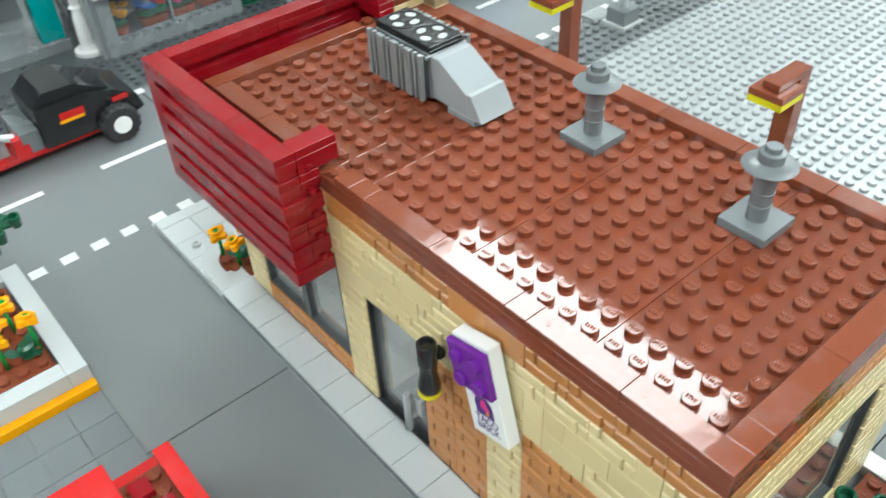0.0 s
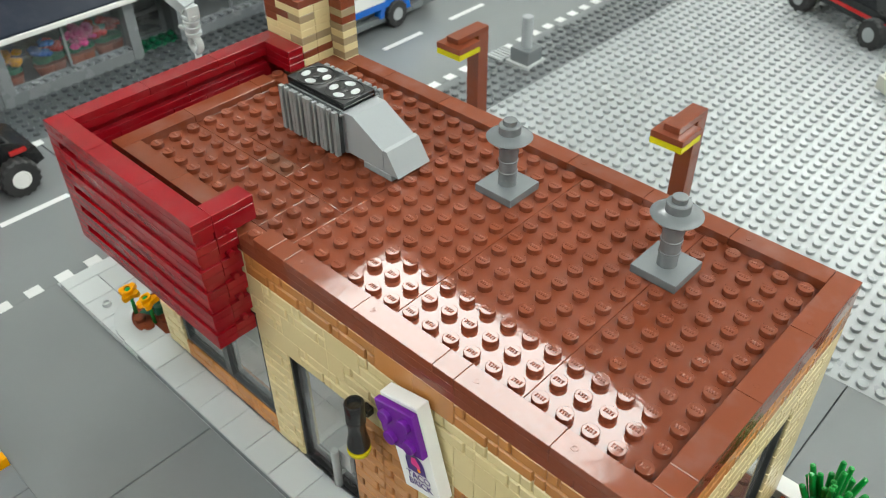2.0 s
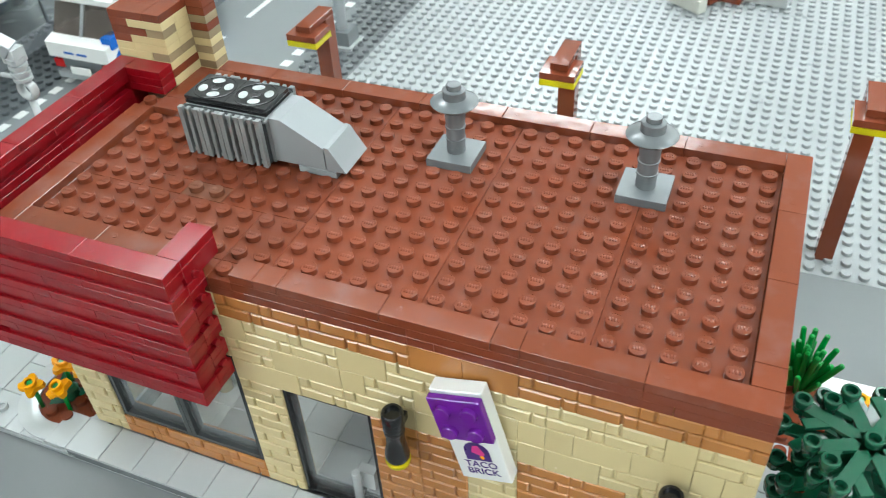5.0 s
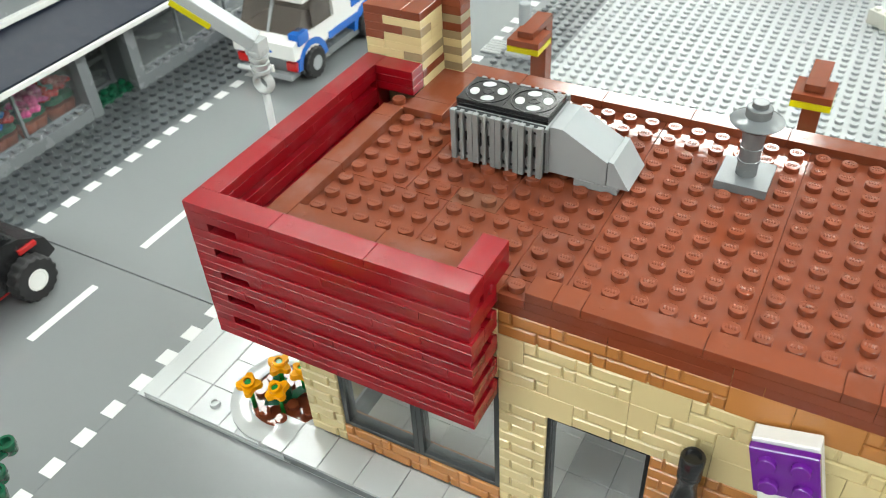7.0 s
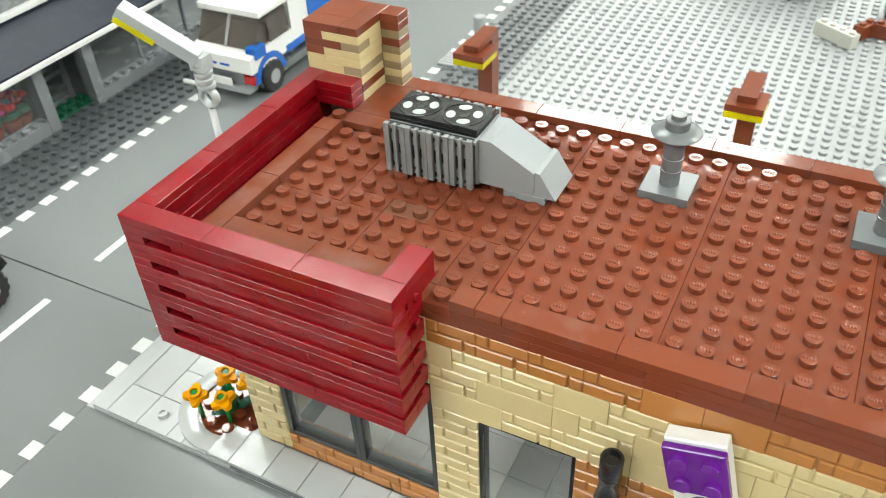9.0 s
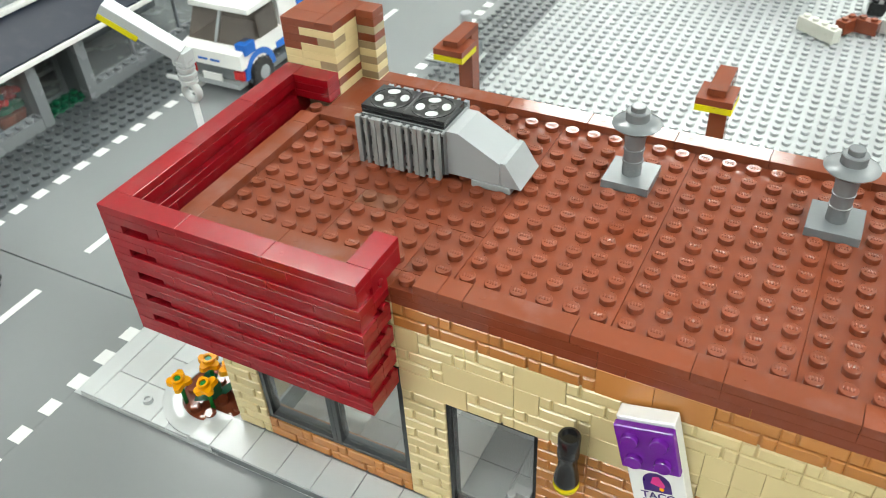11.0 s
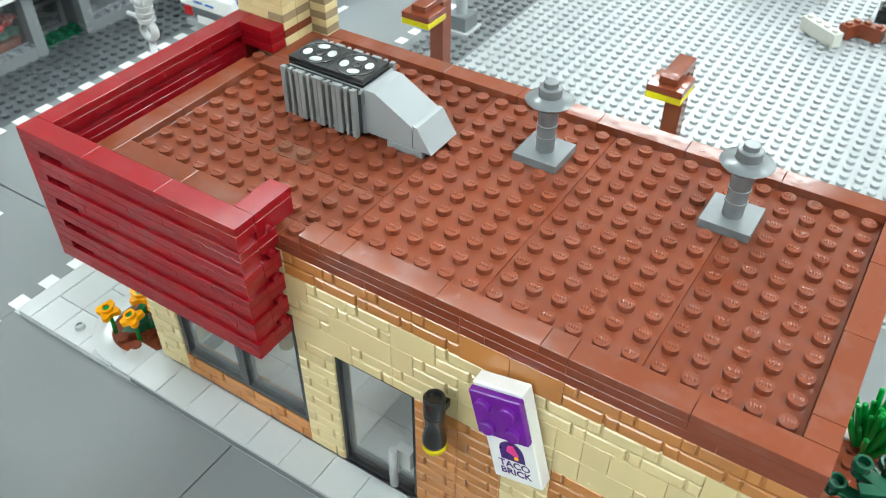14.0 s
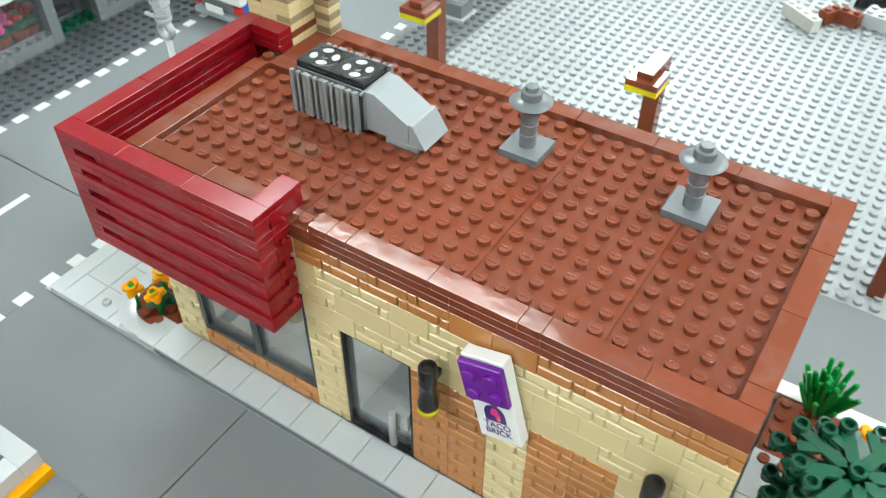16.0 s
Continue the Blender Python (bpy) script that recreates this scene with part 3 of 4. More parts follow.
def upright(s):
    """Stands a shape drawn flat (x right, y up) on the wall, facing the street."""
    return s.turn(pose(0, 0, 0, 90))


def hanging_sign():
    """A white panel with a purple studded plate; built flat, stood up and hung a little askew."""
    H = 4.75
    t = thing("hanging_sign", 9.0, -0.1, 27.3, "white sign panel with a purple studded plate, hung askew", "sign")
    t.matrix_basis = t.matrix_basis @ pose(0, 0, 0, 0, -14, 0) @ pose(0, 0, 0, 90)
    k = S / P
    part("panel", Shape().box(0, 2, -H, 0, 0, 0.62 * k, 0.0003), WHITE, t)
    s = Shape().box(-0.02, 2.02, -2.2, -0.12, 0.63 * k, 0.93 * k, 0.0003)
    for i in range(2):
        for j in range(2):
            s.lathe(i + 0.5, -0.7 - j, [(0.3, k * 0.92), (0.3, 1.1 * k), (0.27, 1.13 * k)], 18)
    part("purple_plate", s, PURPLE, t, "purple plate with four studs")
    z0, z1 = 0.62 * k, 0.63 * k
    bell = [(0.5, -3.6), (1.5, -3.6)] + [(1 + 0.5 * math.cos(a), -3.1 + 0.5 * math.sin(a)) for a in (0, 0.4, 0.8, 1.2, 1.57, 1.94, 2.34, 2.74, 3.14)]
    n = len(bell)
    b = Shape().add([(x * S, y * S, z1 * P) for x, y in bell], [tuple(range(n))])
    part("emblem", b, INK, t, "plain purple emblem")
    sh = [(0.78, -3.15), (1.2, -3.35), (1.3, -3.2), (1.12, -2.75), (0.9, -2.8)]
    part("emblem_stripe", Shape().add([(x * S, y * S, (z1 + 0.03) * P) for x, y in sh], [tuple(range(5))]), INKPINK, t)
    part("emblem_dot", Shape().lathe(1.15, -3.4, [(0.09, z1), (0.09, z1 + 0.04)], 12), YELLOW, t)
    for word, y in (("TACO", -3.98), ("BRICK", -4.38)):
        cu = bpy.data.curves.new("sign_word", "FONT")
        cu.body, cu.size, cu.align_x = word, 0.46 * S, "CENTER"
        cu.extrude, cu.offset = 0.00002, 0.00007
        ob = new("lettering", cu)
        ob.data.materials.append(INK)
        ob.parent = t
        ob.matrix_basis = pose(1.0 * S, y * S, z1 * P)
    part("pin", Shape().lathe(1.0, -3.6, [(0.28, -0.3 * k), (0.28, 0)], 12), YELLOW, t, "yellow pin")
    return t


hanging_sign()


# ---- pavements and road markings ----
walkway = thing("pavement", 0, 0, ZG, "light grey tiled pavement round the restaurant", "pavement", "", "structure")
K = -ZG
part("bed", Shape().box(-10.4, 20.5, -2, 0, 0, K - 0.46), MGREY, walkway)
x = -10.45
while x < 20:
    block("paving_tile", 2, 2, 0.5, LGREY, walkway, x, -2, K - 0.5 + 0.02)
    x += 2
block("paving_tile", 1.3, 2, 0.5, LGREY, walkway, -11.75, -2, K - 0.48)
part("lower_bed", Shape().box(-19.4, -10, -2, 13.9, 0, K - 1.0), LGREY, walkway)
for x0, w, y0, d in ((-19.4, 1, -2, 7), (-19.4, 1, 5, 8), (-18.4, 2, -2, 2), (-18.4, 2, 0, 4), (-18.4, 2, 4, 4), (-18.4, 2, 8, 4), (-16.4, 2, -2, 2), (-16.4, 2, 0, 2), (-16.4, 2, 2, 4), (-16.4, 2, 6, 4),
                     (-14.4, 1, -2, 1), (-13.4, 1.45, -2, 1), (-14.4, 2.4, -1, 4), (-12, 2, -0.02, 3), (-14.4, 2.4, 3, 4), (-12, 2, 3, 4), (-14.4, 4, 7, 4), (-16.4, 6, 10, 3)):
    block("paving_tile", w, d, 0.5, LGREY, walkway, x0, y0, K - 0.98)
tagged(part("pipe_stub", Shape().lathe(-15.4, -1, [(0.27, K - 0.5), (0.27, K + 0.1), (0.16, K + 0.1), (0.16, K - 0.2)], 16), LGREY, walkway), "grey round stub")
# end pavement and planting bed at the yard
bed = thing("planting_bed", 20, 0, ZG, "brown studded planting bed with a pale kerb", "planter")
part("kerb", Shape().box(-1.5, 10, 14, 15, 0, K), WHITE, bed, "pale kerb")
block("soil_plate", 9, 5, 1, BROWN, bed, 0.3, 9, 0.2, True)
block("soil_plate", 6, 8, 1, BROWN, bed, 2.3, 1, 0.2, True)
for y0 in (-2, 1, 4, 7):
    block("paving_tile", 2, 3, 1.4, LGREY, bed, 0.2, y0, 0)

MARKS = tagged(new("road_markings"), "white dashed road markings on grey plates", "road marking", "", "structure")


def dash(x0, x1, y0, y1):
    part("dash", Shape().box(x0, x1, y0, y1, ZG, ZG + 0.05, 0.00002), PAINT, MARKS)


for k in range(-16, 34):
    dash(-20.75, -19.9, k * 2.0 + 0.15, k * 2.0 + 1.15)
    if k > -9:
        dash(-37.1, -36.3, k * 2.0 + 0.25, k * 2.0 + 1.35)
for y0 in (-29.0, -20.0, -11.0, -1.8, 7.2, 16.4, 25.4, 34.4, 43.4, 52.4, 61.4):
    dash(-28.7, -28.15, y0, y0 + 5.0)
grate = thing("drain_grate", -20.6, 39.7, ZG, "pale slotted drain grate at the road's edge", "drain grate")
part("frame", Shape().box(0, 1.9, 0, 2.6, 0.0, 0.25), DGREY, grate)
for i in range(6):
    part("bar", Shape().box(0.05, 1.85, 0.1 + i * 0.43, 0.33 + i * 0.43, 0.25, 0.6), LGREY, grate)


# ---- plants ----
def flower(x, y, z, h, lean=0.0, face=0.0):
    t = thing("flower", x, y, z, "yellow-orange toy flower on a green stem", "flower", "toy flowers")
    part("stem", Shape().lathe(0, 0, [(0.13, 0), (0.10, h)], 8), GREEN, t)
    s = Shape()
    n = 32
    ring = []
    for i in range(n):
        a = 2 * math.pi * i / n
        r = 0.53 + 0.13 * math.tanh(1.8 * math.cos(4 * a))
        ring.append((r * math.cos(a) * S, r * math.sin(a) * S))
    vs = [(px, py, h * P) for px, py in ring] + [(px * 0.96, py * 0.96, (h + 0.75) * P) for px, py in ring]
    s.add(vs, [tuple(range(n))[::-1], tuple(range(n, 2 * n))] + [(i, (i + 1) % n, (i + 1) % n + n, i + n) for i in range(n)])
    s.lathe(0, 0, [(0.33, h + 0.7), (0.33, h + 1.3), (0.2, h + 1.3), (0.2, h + 0.8)], 14)
    s.turn(pose(0, 0, h * P, lean, 0, face) @ pose(0, 0, -h * P))
    part("blossom", s, YELLOW, t)
    part("pistil", Shape().lathe(0, 0, [(0.17, h + 0.75), (0.17, h + 1.1)], 8).turn(pose(0, 0, h * P, lean, 0, face) @ pose(0, 0, -h * P)), GREEN, t)
    return t


def leaf_base(parent, x, y, z):
    s = Shape()
    for i in range(3):
        a = i * 2.09 + 0.4
        s.add([(x * S, y * S, z * P), ((x + 0.9 * math.cos(a - 0.5)) * S, (y + 0.9 * math.sin(a - 0.5)) * S, (z + 1.0) * P), ((x + 1.3 * math.cos(a)) * S, (y + 1.3 * math.sin(a)) * S, (z + 1.5) * P), ((x + 0.9 * math.cos(a + 0.5)) * S, (y + 0.9 * math.sin(a + 0.5)) * S, (z + 1.0) * P)], [(0, 1, 2, 3)])
    s.lathe(x, y, [(0.5, z), (0.45, z + 1.4), (0.3, z + 1.8)], 12)
    part("leaf", s, DGREEN, parent)


pot = thing("round_planter", -12.2, 1.15, -0.45, "round planting hole with brown studs and flowers at the corner", "planter")
part("rim", Shape().lathe(0, 0, [(2.05, 0.0), (2.05, 0.33), (2.08, 0.36), (3.03, 0.36), (3.06, 0.33), (3.06, -0.5)], 48, False), LGREY, pot)
s = Shape().lathe(0, 0, [(2.05, -0.02), (2.05, 0.08)], 36)
for i in range(-2, 2):
    for j in range(-2, 2):
        if math.hypot(i + 0.5, j + 0.5) < 1.7:
            s.stud(i + 0.5, j + 0.5, 0.06, 16)
part("soil", s, BROWN, pot)
leaf_base(pot, -0.3, -0.2, 0.1)
for fx, fy, fh, le, fa in ((-13.45, -0.2, 4.6, 12, 30), (-11.9, 0.1, 4.7, 14, -30), (-12.8, 1.4, 4.9, 8, 90), (-11.6, 1.6, 4.5, 8, 160)):
    flower(fx, fy, -0.37, fh - 0.8, le, fa)

# island with a flower bed, tiled ground and a yellow strip
isl = thing("island_planter", -20, -22, ZG, "grey raised planter with a yellow strip along its foot", "planter")
for x0, x1, y0, y1 in ((0, 10.7, 10.7, 11.8), (9.6, 10.7, 0, 10.7), (0, 1.1, 0, 10.7)):
    part("kerb_stone", Shape().box(x0, x1, y0, y1, 0, 4.0), LGREY, isl)
block("soil_plate", 8, 10, 3.2, BROWN, isl, 1.2, 0.6, 0, True)
part("yellow_strip", Shape().box(10.72, 11.3, 0, 11.8, 0, 1.6), YELLOW, isl, "yellow strip")
tiles = thing("tiled_ground", -8.6, -24, ZG, "grey square ground tiles", "paving", "", "structure")
for i in range(3):
    for j in range(7):
        block("paving_tile", 2, 2, 0.6, MGREY, tiles, i * 2, 11.8 - j * 2, 0)
for fx, fy, fh in ((-12.6, -11.6, 5.0), (-13.6, -13.0, 4.6), (-12.2, -13.4, 4.4), (-14.6, -12.2, 5.0)):
    flower(fx, fy, 1.5, fh, 14, fx * 40)
lf = thing("flower_leaves", -12.5, -12.2, 1.9, "green toy leaf base between the flowers", "plant")
leaf_base(lf, 0, 0, 0)


def red_car():
    t = thing("red_car", 0, -13, ZG, "bright red toy pickup with a brown load", "car")
    part("body", Shape().box(-0.7, 8, -2.4, 3.2, 2.0, 7.0), BRED, t)
    part("side_panel", Shape().box(0.0, 8, 2.6, 3.4, 5, 10.0), BRED, t)
    part("side_panel", Shape().box(-0.8, 8, -2.6, 0.7, 5, 10.0), BRED, t)
    block("load_plate", 7, 2, 1, BROWN, t, 0.2, 0.7, 7.05, True)
    part("load", Shape().box(0.6, 1.6, 1.0, 1.9, 8.1, 9.0).box(2.2, 3.4, 1.4, 2.4, 8.1, 9.2), RED, t, "dark red load pieces")
    for x0 in (1.2, 6.0):
        for y0 in (-2.7, 2.2):
            part("wheel", Shape().lathe(0, 0, [(1.0, -1.5), (1.1, -1.3), (1.1, 1.3), (1.0, 1.5)], 20).turn(pose(x0 * S, (y0 + 0.35) * S, 2.8 * P, 90)), RUBBER, t)


red_car()


def grass_tuft():
    t = thing("grass_tuft", 22.3, 14.0, -0.2, "bright green tuft of upright toy grass blades", "plant")
    r = random.Random(3)
    for i in range(38):
        a, d = r.uniform(0, 6.28), r.uniform(0.1, 1.1)
        h = r.uniform(4.5, 9) * (1 - 0.2 * d)
        s = Shape().lathe(0, 0, [(0.16, 0), (0.17, h * 0.6), (0.14, h), (0.06, h + 0.2)], 7)
        s.turn(pose(d * 0.5 * math.cos(a) * S, d * 0.5 * math.sin(a) * S, 0) @ pose(0, 0, 0, -math.sin(a) * d * 24, math.cos(a) * d * 24))
        part("blade", s, GREEN, t)


grass_tuft()


def leaf_spray(parent, x, y, z, rot, n=7, length=2.3, tilt=0):
    """A flat branching toy leaf: arms that fork and end in hollow round knobs."""
    s = Shape()
    knob = [(0.28, -0.5), (0.33, 0.4), (0.36, 0.55), (0.36, 1.2), (0.33, 1.3), (0.23, 1.3), (0.21, 0.5)]
    s.lathe(0, 0, knob, 12)
    for i in range(n):
        a = 2 * math.pi * i / n
        L = length * (1.0 if i % 2 else 0.82)
        b = Shape().box(0.2, L - 0.2, -0.28, 0.28, 0, 0.45, 0.0001)
        b.turn(pose(0, 0, 0, 0, 0, math.degrees(a)))
        s.add(b.v, b.f)
        s.lathe(L * math.cos(a), L * math.sin(a), knob, 12)
        c = Shape().box(0, 1.1, -0.24, 0.24, 0, 0.43, 0.0001)
        c.turn(pose(L * 0.55 * math.cos(a) * S, L * 0.55 * math.sin(a) * S, 0, 0, 0, math.degrees(a) + 48))
        s.add(c.v, c.f)
        a2 = a + 0.42
        s.lathe(L * 0.92 * math.cos(a2), L * 0.92 * math.sin(a2), knob, 12) if i % 2 == 0 else None
    s.turn(pose(x * S, y * S, z * P, tilt, tilt * 0.6, rot))
    part("leaf", s, DGREEN, parent)


def bush(x, y, z, height, sprays):
    t = thing("bush", x, y, z, "dark green toy bush of branching knobbed leaves", "bush", "toy bushes")
    part("stem", Shape().lathe(0, 0, [(0.45, 0), (0.4, height)], 12), DGREEN, t)
    for dx, dy, dz, rot, n, L, ti in sprays:
        leaf_spray(t, dx, dy, dz, rot, n, L, ti)
    return t


bush(23.9, 5.1, -0.3, 17.8, [(0, 0, 18.0, 22, 8, 2.7, 0), (-0.2, 0.4, 15.4, 25, 7, 2.9, 6), (0.2, 0.2, 12.6, 50, 7, 2.9, -6), (0, -0.3, 10.0, 10, 7, 2.9, 4),
                            (0.2, 0.3, 7.4, 35, 7, 2.7, -5), (0, 0, 4.4, 5, 7, 2.7, 4)])
flower(24.6, 11.8, -0.2, 5.0, 10, 30)
bush(-17.8, -12.9, 4.4, 11, [(0, 0, 11.2, 0, 7, 2.5, 0), (-0.4, 0.8, 8.2, 25, 7, 2.7, 6)])


# ---- lamp posts ----
def brown_lamp_post(x, y):
    t = thing("lamp_post", x, y, ZG, "reddish-brown square lamp post with a transparent yellow lens", "street lamp", "brown lamp posts")
    part("post", Shape().box(-0.5, 0.5, 2.4, 3.4, 0, 27.5), BROWN, t)
    part("lens", Shape().box(-1, 1, 0, 2, 25.5, 26.4), TYELLOW, t, "transparent yellow lens plate")
    part("head", Shape().box(-1, 1, 0, 2, 26.45, 27.45), BROWN, t)
    part("arm", Shape().box(-0.5, 0.5, 0.4, 3.4, 27.5, 28.5), BROWN, t)
    return t


lp = brown_lamp_post(7, 22.3)
for px in (-9, 23):
    copy_thing(lp, pose(px * S, 22.3 * S, ZG * P))


def grey_street_lamp():
    t = thing("street_lamp", -17.65, 9.65, -1, "light grey jointed street lamp with a yellow light", "street lamp")
    part("foot", Shape().lathe(0, 0, [(0.9, 0), (0.9, 0.8), (0.5, 1.1)], 18), LGREY, t)
    part("post", Shape().lathe(0, 0, [(0.2, 1), (0.2, 30.4)], 12), LGREY, t)
    ring = Shape()
    N, M = 18, 8
    vs = []
    for i in range(N):
        a = 2 * math.pi * i / N
        for j in range(M):
            b = 2 * math.pi * j / M
            r = 0.47 + 0.17 * math.cos(b)
            vs.append((r * math.cos(a) * S, 0.26 * math.sin(b) * S, 31.6 * P + r * math.sin(a) * S))
    ring.add(vs, [(i * M + j, i * M + (j + 1) % M, ((i + 1) % N) * M + (j + 1) % M, ((i + 1) % N) * M + j) for i in range(N) for j in range(M)], True)
    part("ring", ring, LGREY, t)
    s = Shape()
    prof = [(0.35, 33.0)]
    for k in range(4):
        prof += [(0.5, 33.1 + k * 0.9), (0.5, 33.5 + k * 0.9), (0.38, 33.55 + k * 0.9), (0.38, 33.95 + k * 0.9)]
    s.lathe(0, 0, prof, 16)
    part("joint", s, LGREY, t)
    part("clip", Shape().box(-0.45, 0.45, -0.4, 0.4, 35.6, 37.6), LGREY, t)
    part("side_bar", Shape().lathe(0, 0, [(0.14, 0), (0.14, 3.6)], 10).turn(pose(0, 0, 33.2 * P, 0, -90, 0)), LGREY, t)
    m = pose(0, 0, 36.8 * P, 0, 0, 203) @ pose(0, 0, 0, 0, -37, 0)
    part("arm", Shape().box(0.1, 4.4, -0.5, 0.5, -0.6, 1.1, 0.0003).turn(m), PGREY, t)
    part("light", Shape().box(2.2, 4.35, 0.1, 0.55, -1.0, -0.2, 0.0002).turn(m), TYELLOW, t, "transparent yellow light strip")
    return t


grey_street_lamp()


# ---- vehicles ----
def wheel(parent, x, y, z, r, w, hub, rz=0):
    m = pose(x * S, y * S, z * P, 0, 0, rz) @ pose(0, 0, 0, 0, 90, 0)
    k = S / P
    s = Shape().lathe(0, 0, [(r * 0.48, -w / 2 * k), (r * 0.92, -w / 2 * k), (r, -w * 0.38 * k), (r, w * 0.38 * k), (r * 0.92, w / 2 * k), (r * 0.48, w / 2 * k)], 64, True, 0.07)
    tyre = part("tyre", s.turn(m), RUBBER, parent)
    part("rim", Shape().lathe(0, 0, [(r * 0.5, -w * 0.52 * k), (r * 0.4, -w * 0.54 * k), (r * 0.2, -w * 0.40 * k), (r * 0.2, w * 0.40 * k), (r * 0.4, w * 0.54 * k), (r * 0.5, w * 0.52 * k)], 20).turn(m), hub, tyre, "pale wheel rim")


def black_hot_rod():
    t = thing("black_buggy", -33.6, -3.2, ZG, "black and red toy car with a grey engine", "car")
    part("chassis", Shape().box(-2.0, 2.0, -7.5, 5.6, 2.2, 3.2), BRED, t, "red chassis")
    part("body", Shape().prism([(-0.9, 3.2), (5.2, 3.2), (6.6, 4.4), (6.3, 7.2), (4.8, 9.6), (2.8, 10.8), (-0.9, 10.8)], -2.3, 2.3).turn(pose(0, 0, 0, 0, 0, 90)), BLACK, t)
    part("windscreen", Shape().prism([(-0.9, 10.8), (2.8, 10.8), (4.6, 9.8), (2.2, 12.9), (0.1, 13.1)], -2.0, 2.0).turn(pose(0, 0, 0, 0, 0, 90)), TSMOKE, t, "smoky transparent canopy")
    part("tail_light", Shape().box(2.3, 2.5, 4.4, 5.6, 7.4, 8.2), BRED, t, "red tail light")
    part("side_badge", Shape().box(2.31, 2.36, 0.6, 2.4, 7.4, 8.8), BRED, t, "red side stripe")
    part("side_badge", Shape().box(2.31, 2.38, 0.5, 2.3, 6.8, 7.4), YELLOW, t, "yellow side stripe")
    part("cowl", Shape().box(-2.0, 2.0, -2.3, -0.95, 3.2, 7.2), DGREY, t)
    for x in (-1.9, 1.5):
        part("exhaust", Shape().lathe(0, 0, [(0.3, 0), (0.3, 4.5), (0.2, 4.5)], 14).turn(pose(x * S, -2.6 * S, 6.6 * P, 70, 0, 0)), LGREY, t, "pale grey exhaust pipe")
    part("engine", Shape().box(-1.2, 1.2, -6.6, -3.2, 3.2, 6.0), LGREY, t, "grey ribbed engine block")
    for k in range(5):
        part("engine_rib", Shape().box(-1.5, 1.5, -6.4 + k * 0.62, -6.1 + k * 0.62, 4.0, 6.6), PGREY, t)
    part("seat_bracket", Shape().box(1.0, 2.3, -3.0, -1.9, 3.0, 5.2).box(1.6, 2.3, -2.9, -2.3, 5.2, 7.0), BRED, t)
    for x in (-2.6, 2.6):
        wheel(t, x, 4.4, 3.4, 1.36, 1.1, WHITE)
        wheel(t, x, -6.6, 2.7, 1.1, 0.9, WHITE)


black_hot_rod()


def van():
    t = thing("white_van", -34.4, 28.6, ZG, "white and blue toy van with a smoky windscreen", "van")
    part("chassis", Shape().box(-3, 3, 0.6, 16, 2.0, 3.6), DGREY, t)
    part("bumper", Shape().box(-2.6, 2.6, -0.6, 0.6, 1.6, 2.8), PGREY, t)
    part("number_plate", Shape().box(-1.0, 1.0, -0.7, -0.55, 3.0, 4.6), WHITE, t)
    part("grille", Shape().box(-2.0, 2.0, -0.2, 0.6, 3.0, 6.0), MGREY, t)
    for x in (-3.0, 2.0):
        part("front_lamp", Shape().box(x, x + 1.0, -0.25, 0.6, 3.4, 5.2), BRED, t, "red lamp")
    part("nose", Shape().prism([(-0.4, 6.0), (5.5, 6.0), (5.5, 10.0), (0.6, 10.0), (-0.4, 9.2)], -3.1, 3.1).turn(pose(0, 0, 0, 0, 0, 90)), WHITE, t)
    for x in (-0.9, 0.4):
        part("nose_mark", Shape().box(x - 0.5, x + 0.5, -0.45, -0.38, 7.0, 7.5), BLUE, t)
    part("sill", Shape().box(-3.15, 3.15, 4.4, 16, 5.6, 7.2), BLUE, t, "blue sill")
    for x in (-3.12, 2.3):
        for y in (2.0, 10.2):
            r0, r1, w = 1.5, 2.05, 0.82
            arc = [(math.cos(k * math.pi / 10), math.sin(k * math.pi / 10)) for k in range(11)]
            pts = [(y + r1 * c, 3.3 + r1 * d * S / P) for c, d in arc] + [(y + r0 * c, 3.3 + r0 * d * S / P) for c, d in reversed(arc)]
            q = Shape()
            m = len(pts)
            vs = [(e * S, u * S, h * P) for e in (x, x + w) for u, h in pts]
            fs = [(k, k + 1, m + k + 1, m + k) for k in range(m - 1)] + [(m - 1, 0, m, 2 * m - 1)]
            fs += [(k, k + 1, m - 2 - k, m - 1 - k) for k in range(10)] + [(m + k + 1, m + k, 2 * m - 1 - k, 2 * m - 2 - k) for k in range(10)]
            part("wheel_arch", q.add(vs, fs), BLUE, t, "blue round wheel arch")
    part("underbody", Shape().box(-2.2, 2.2, 3.6, 15.8, 3.6, 5.6), DGREY, t)
    part("windscreen", Shape().prism([(0.6, 10.0), (5.2, 10.0), (5.2, 16.0), (2.0, 16.0)], -2.9, 2.9).turn(pose(0, 0, 0, 0, 0, 90)), TBROWN, t, "smoky windscreen")
    part("pillar", Shape().prism([(0.5, 10.0), (0.9, 10.0), (2.2, 16.0), (1.8, 16.0)], -0.12, 0.12).turn(pose(0, 0, 0, 0, 0, 90)), PGREY, t)
    part("roof", Shape().box(-3.1, 3.1, 1.6, 16, 16, 17.2), WHITE, t)
    part("box_body", Shape().box(-3.1, 3.1, 5.5, 16, 6.0, 16), WHITE, t)
    for x in (-3.2, 3.1):
        part("side_window", Shape().box(x, x + 0.1, 2.4, 5.0, 10.2, 15.4), TBROWN, t)
        part("blue_panel", Shape().box(x, x + 0.12, 8.0, 13.0, 9.0, 14.0), BLUE, t, "blue side panel")
    part("blue_square", Shape().box(2.3, 3.3, 0.2, 1.6, 8.6, 11.0), BLUE, t, "blue square")
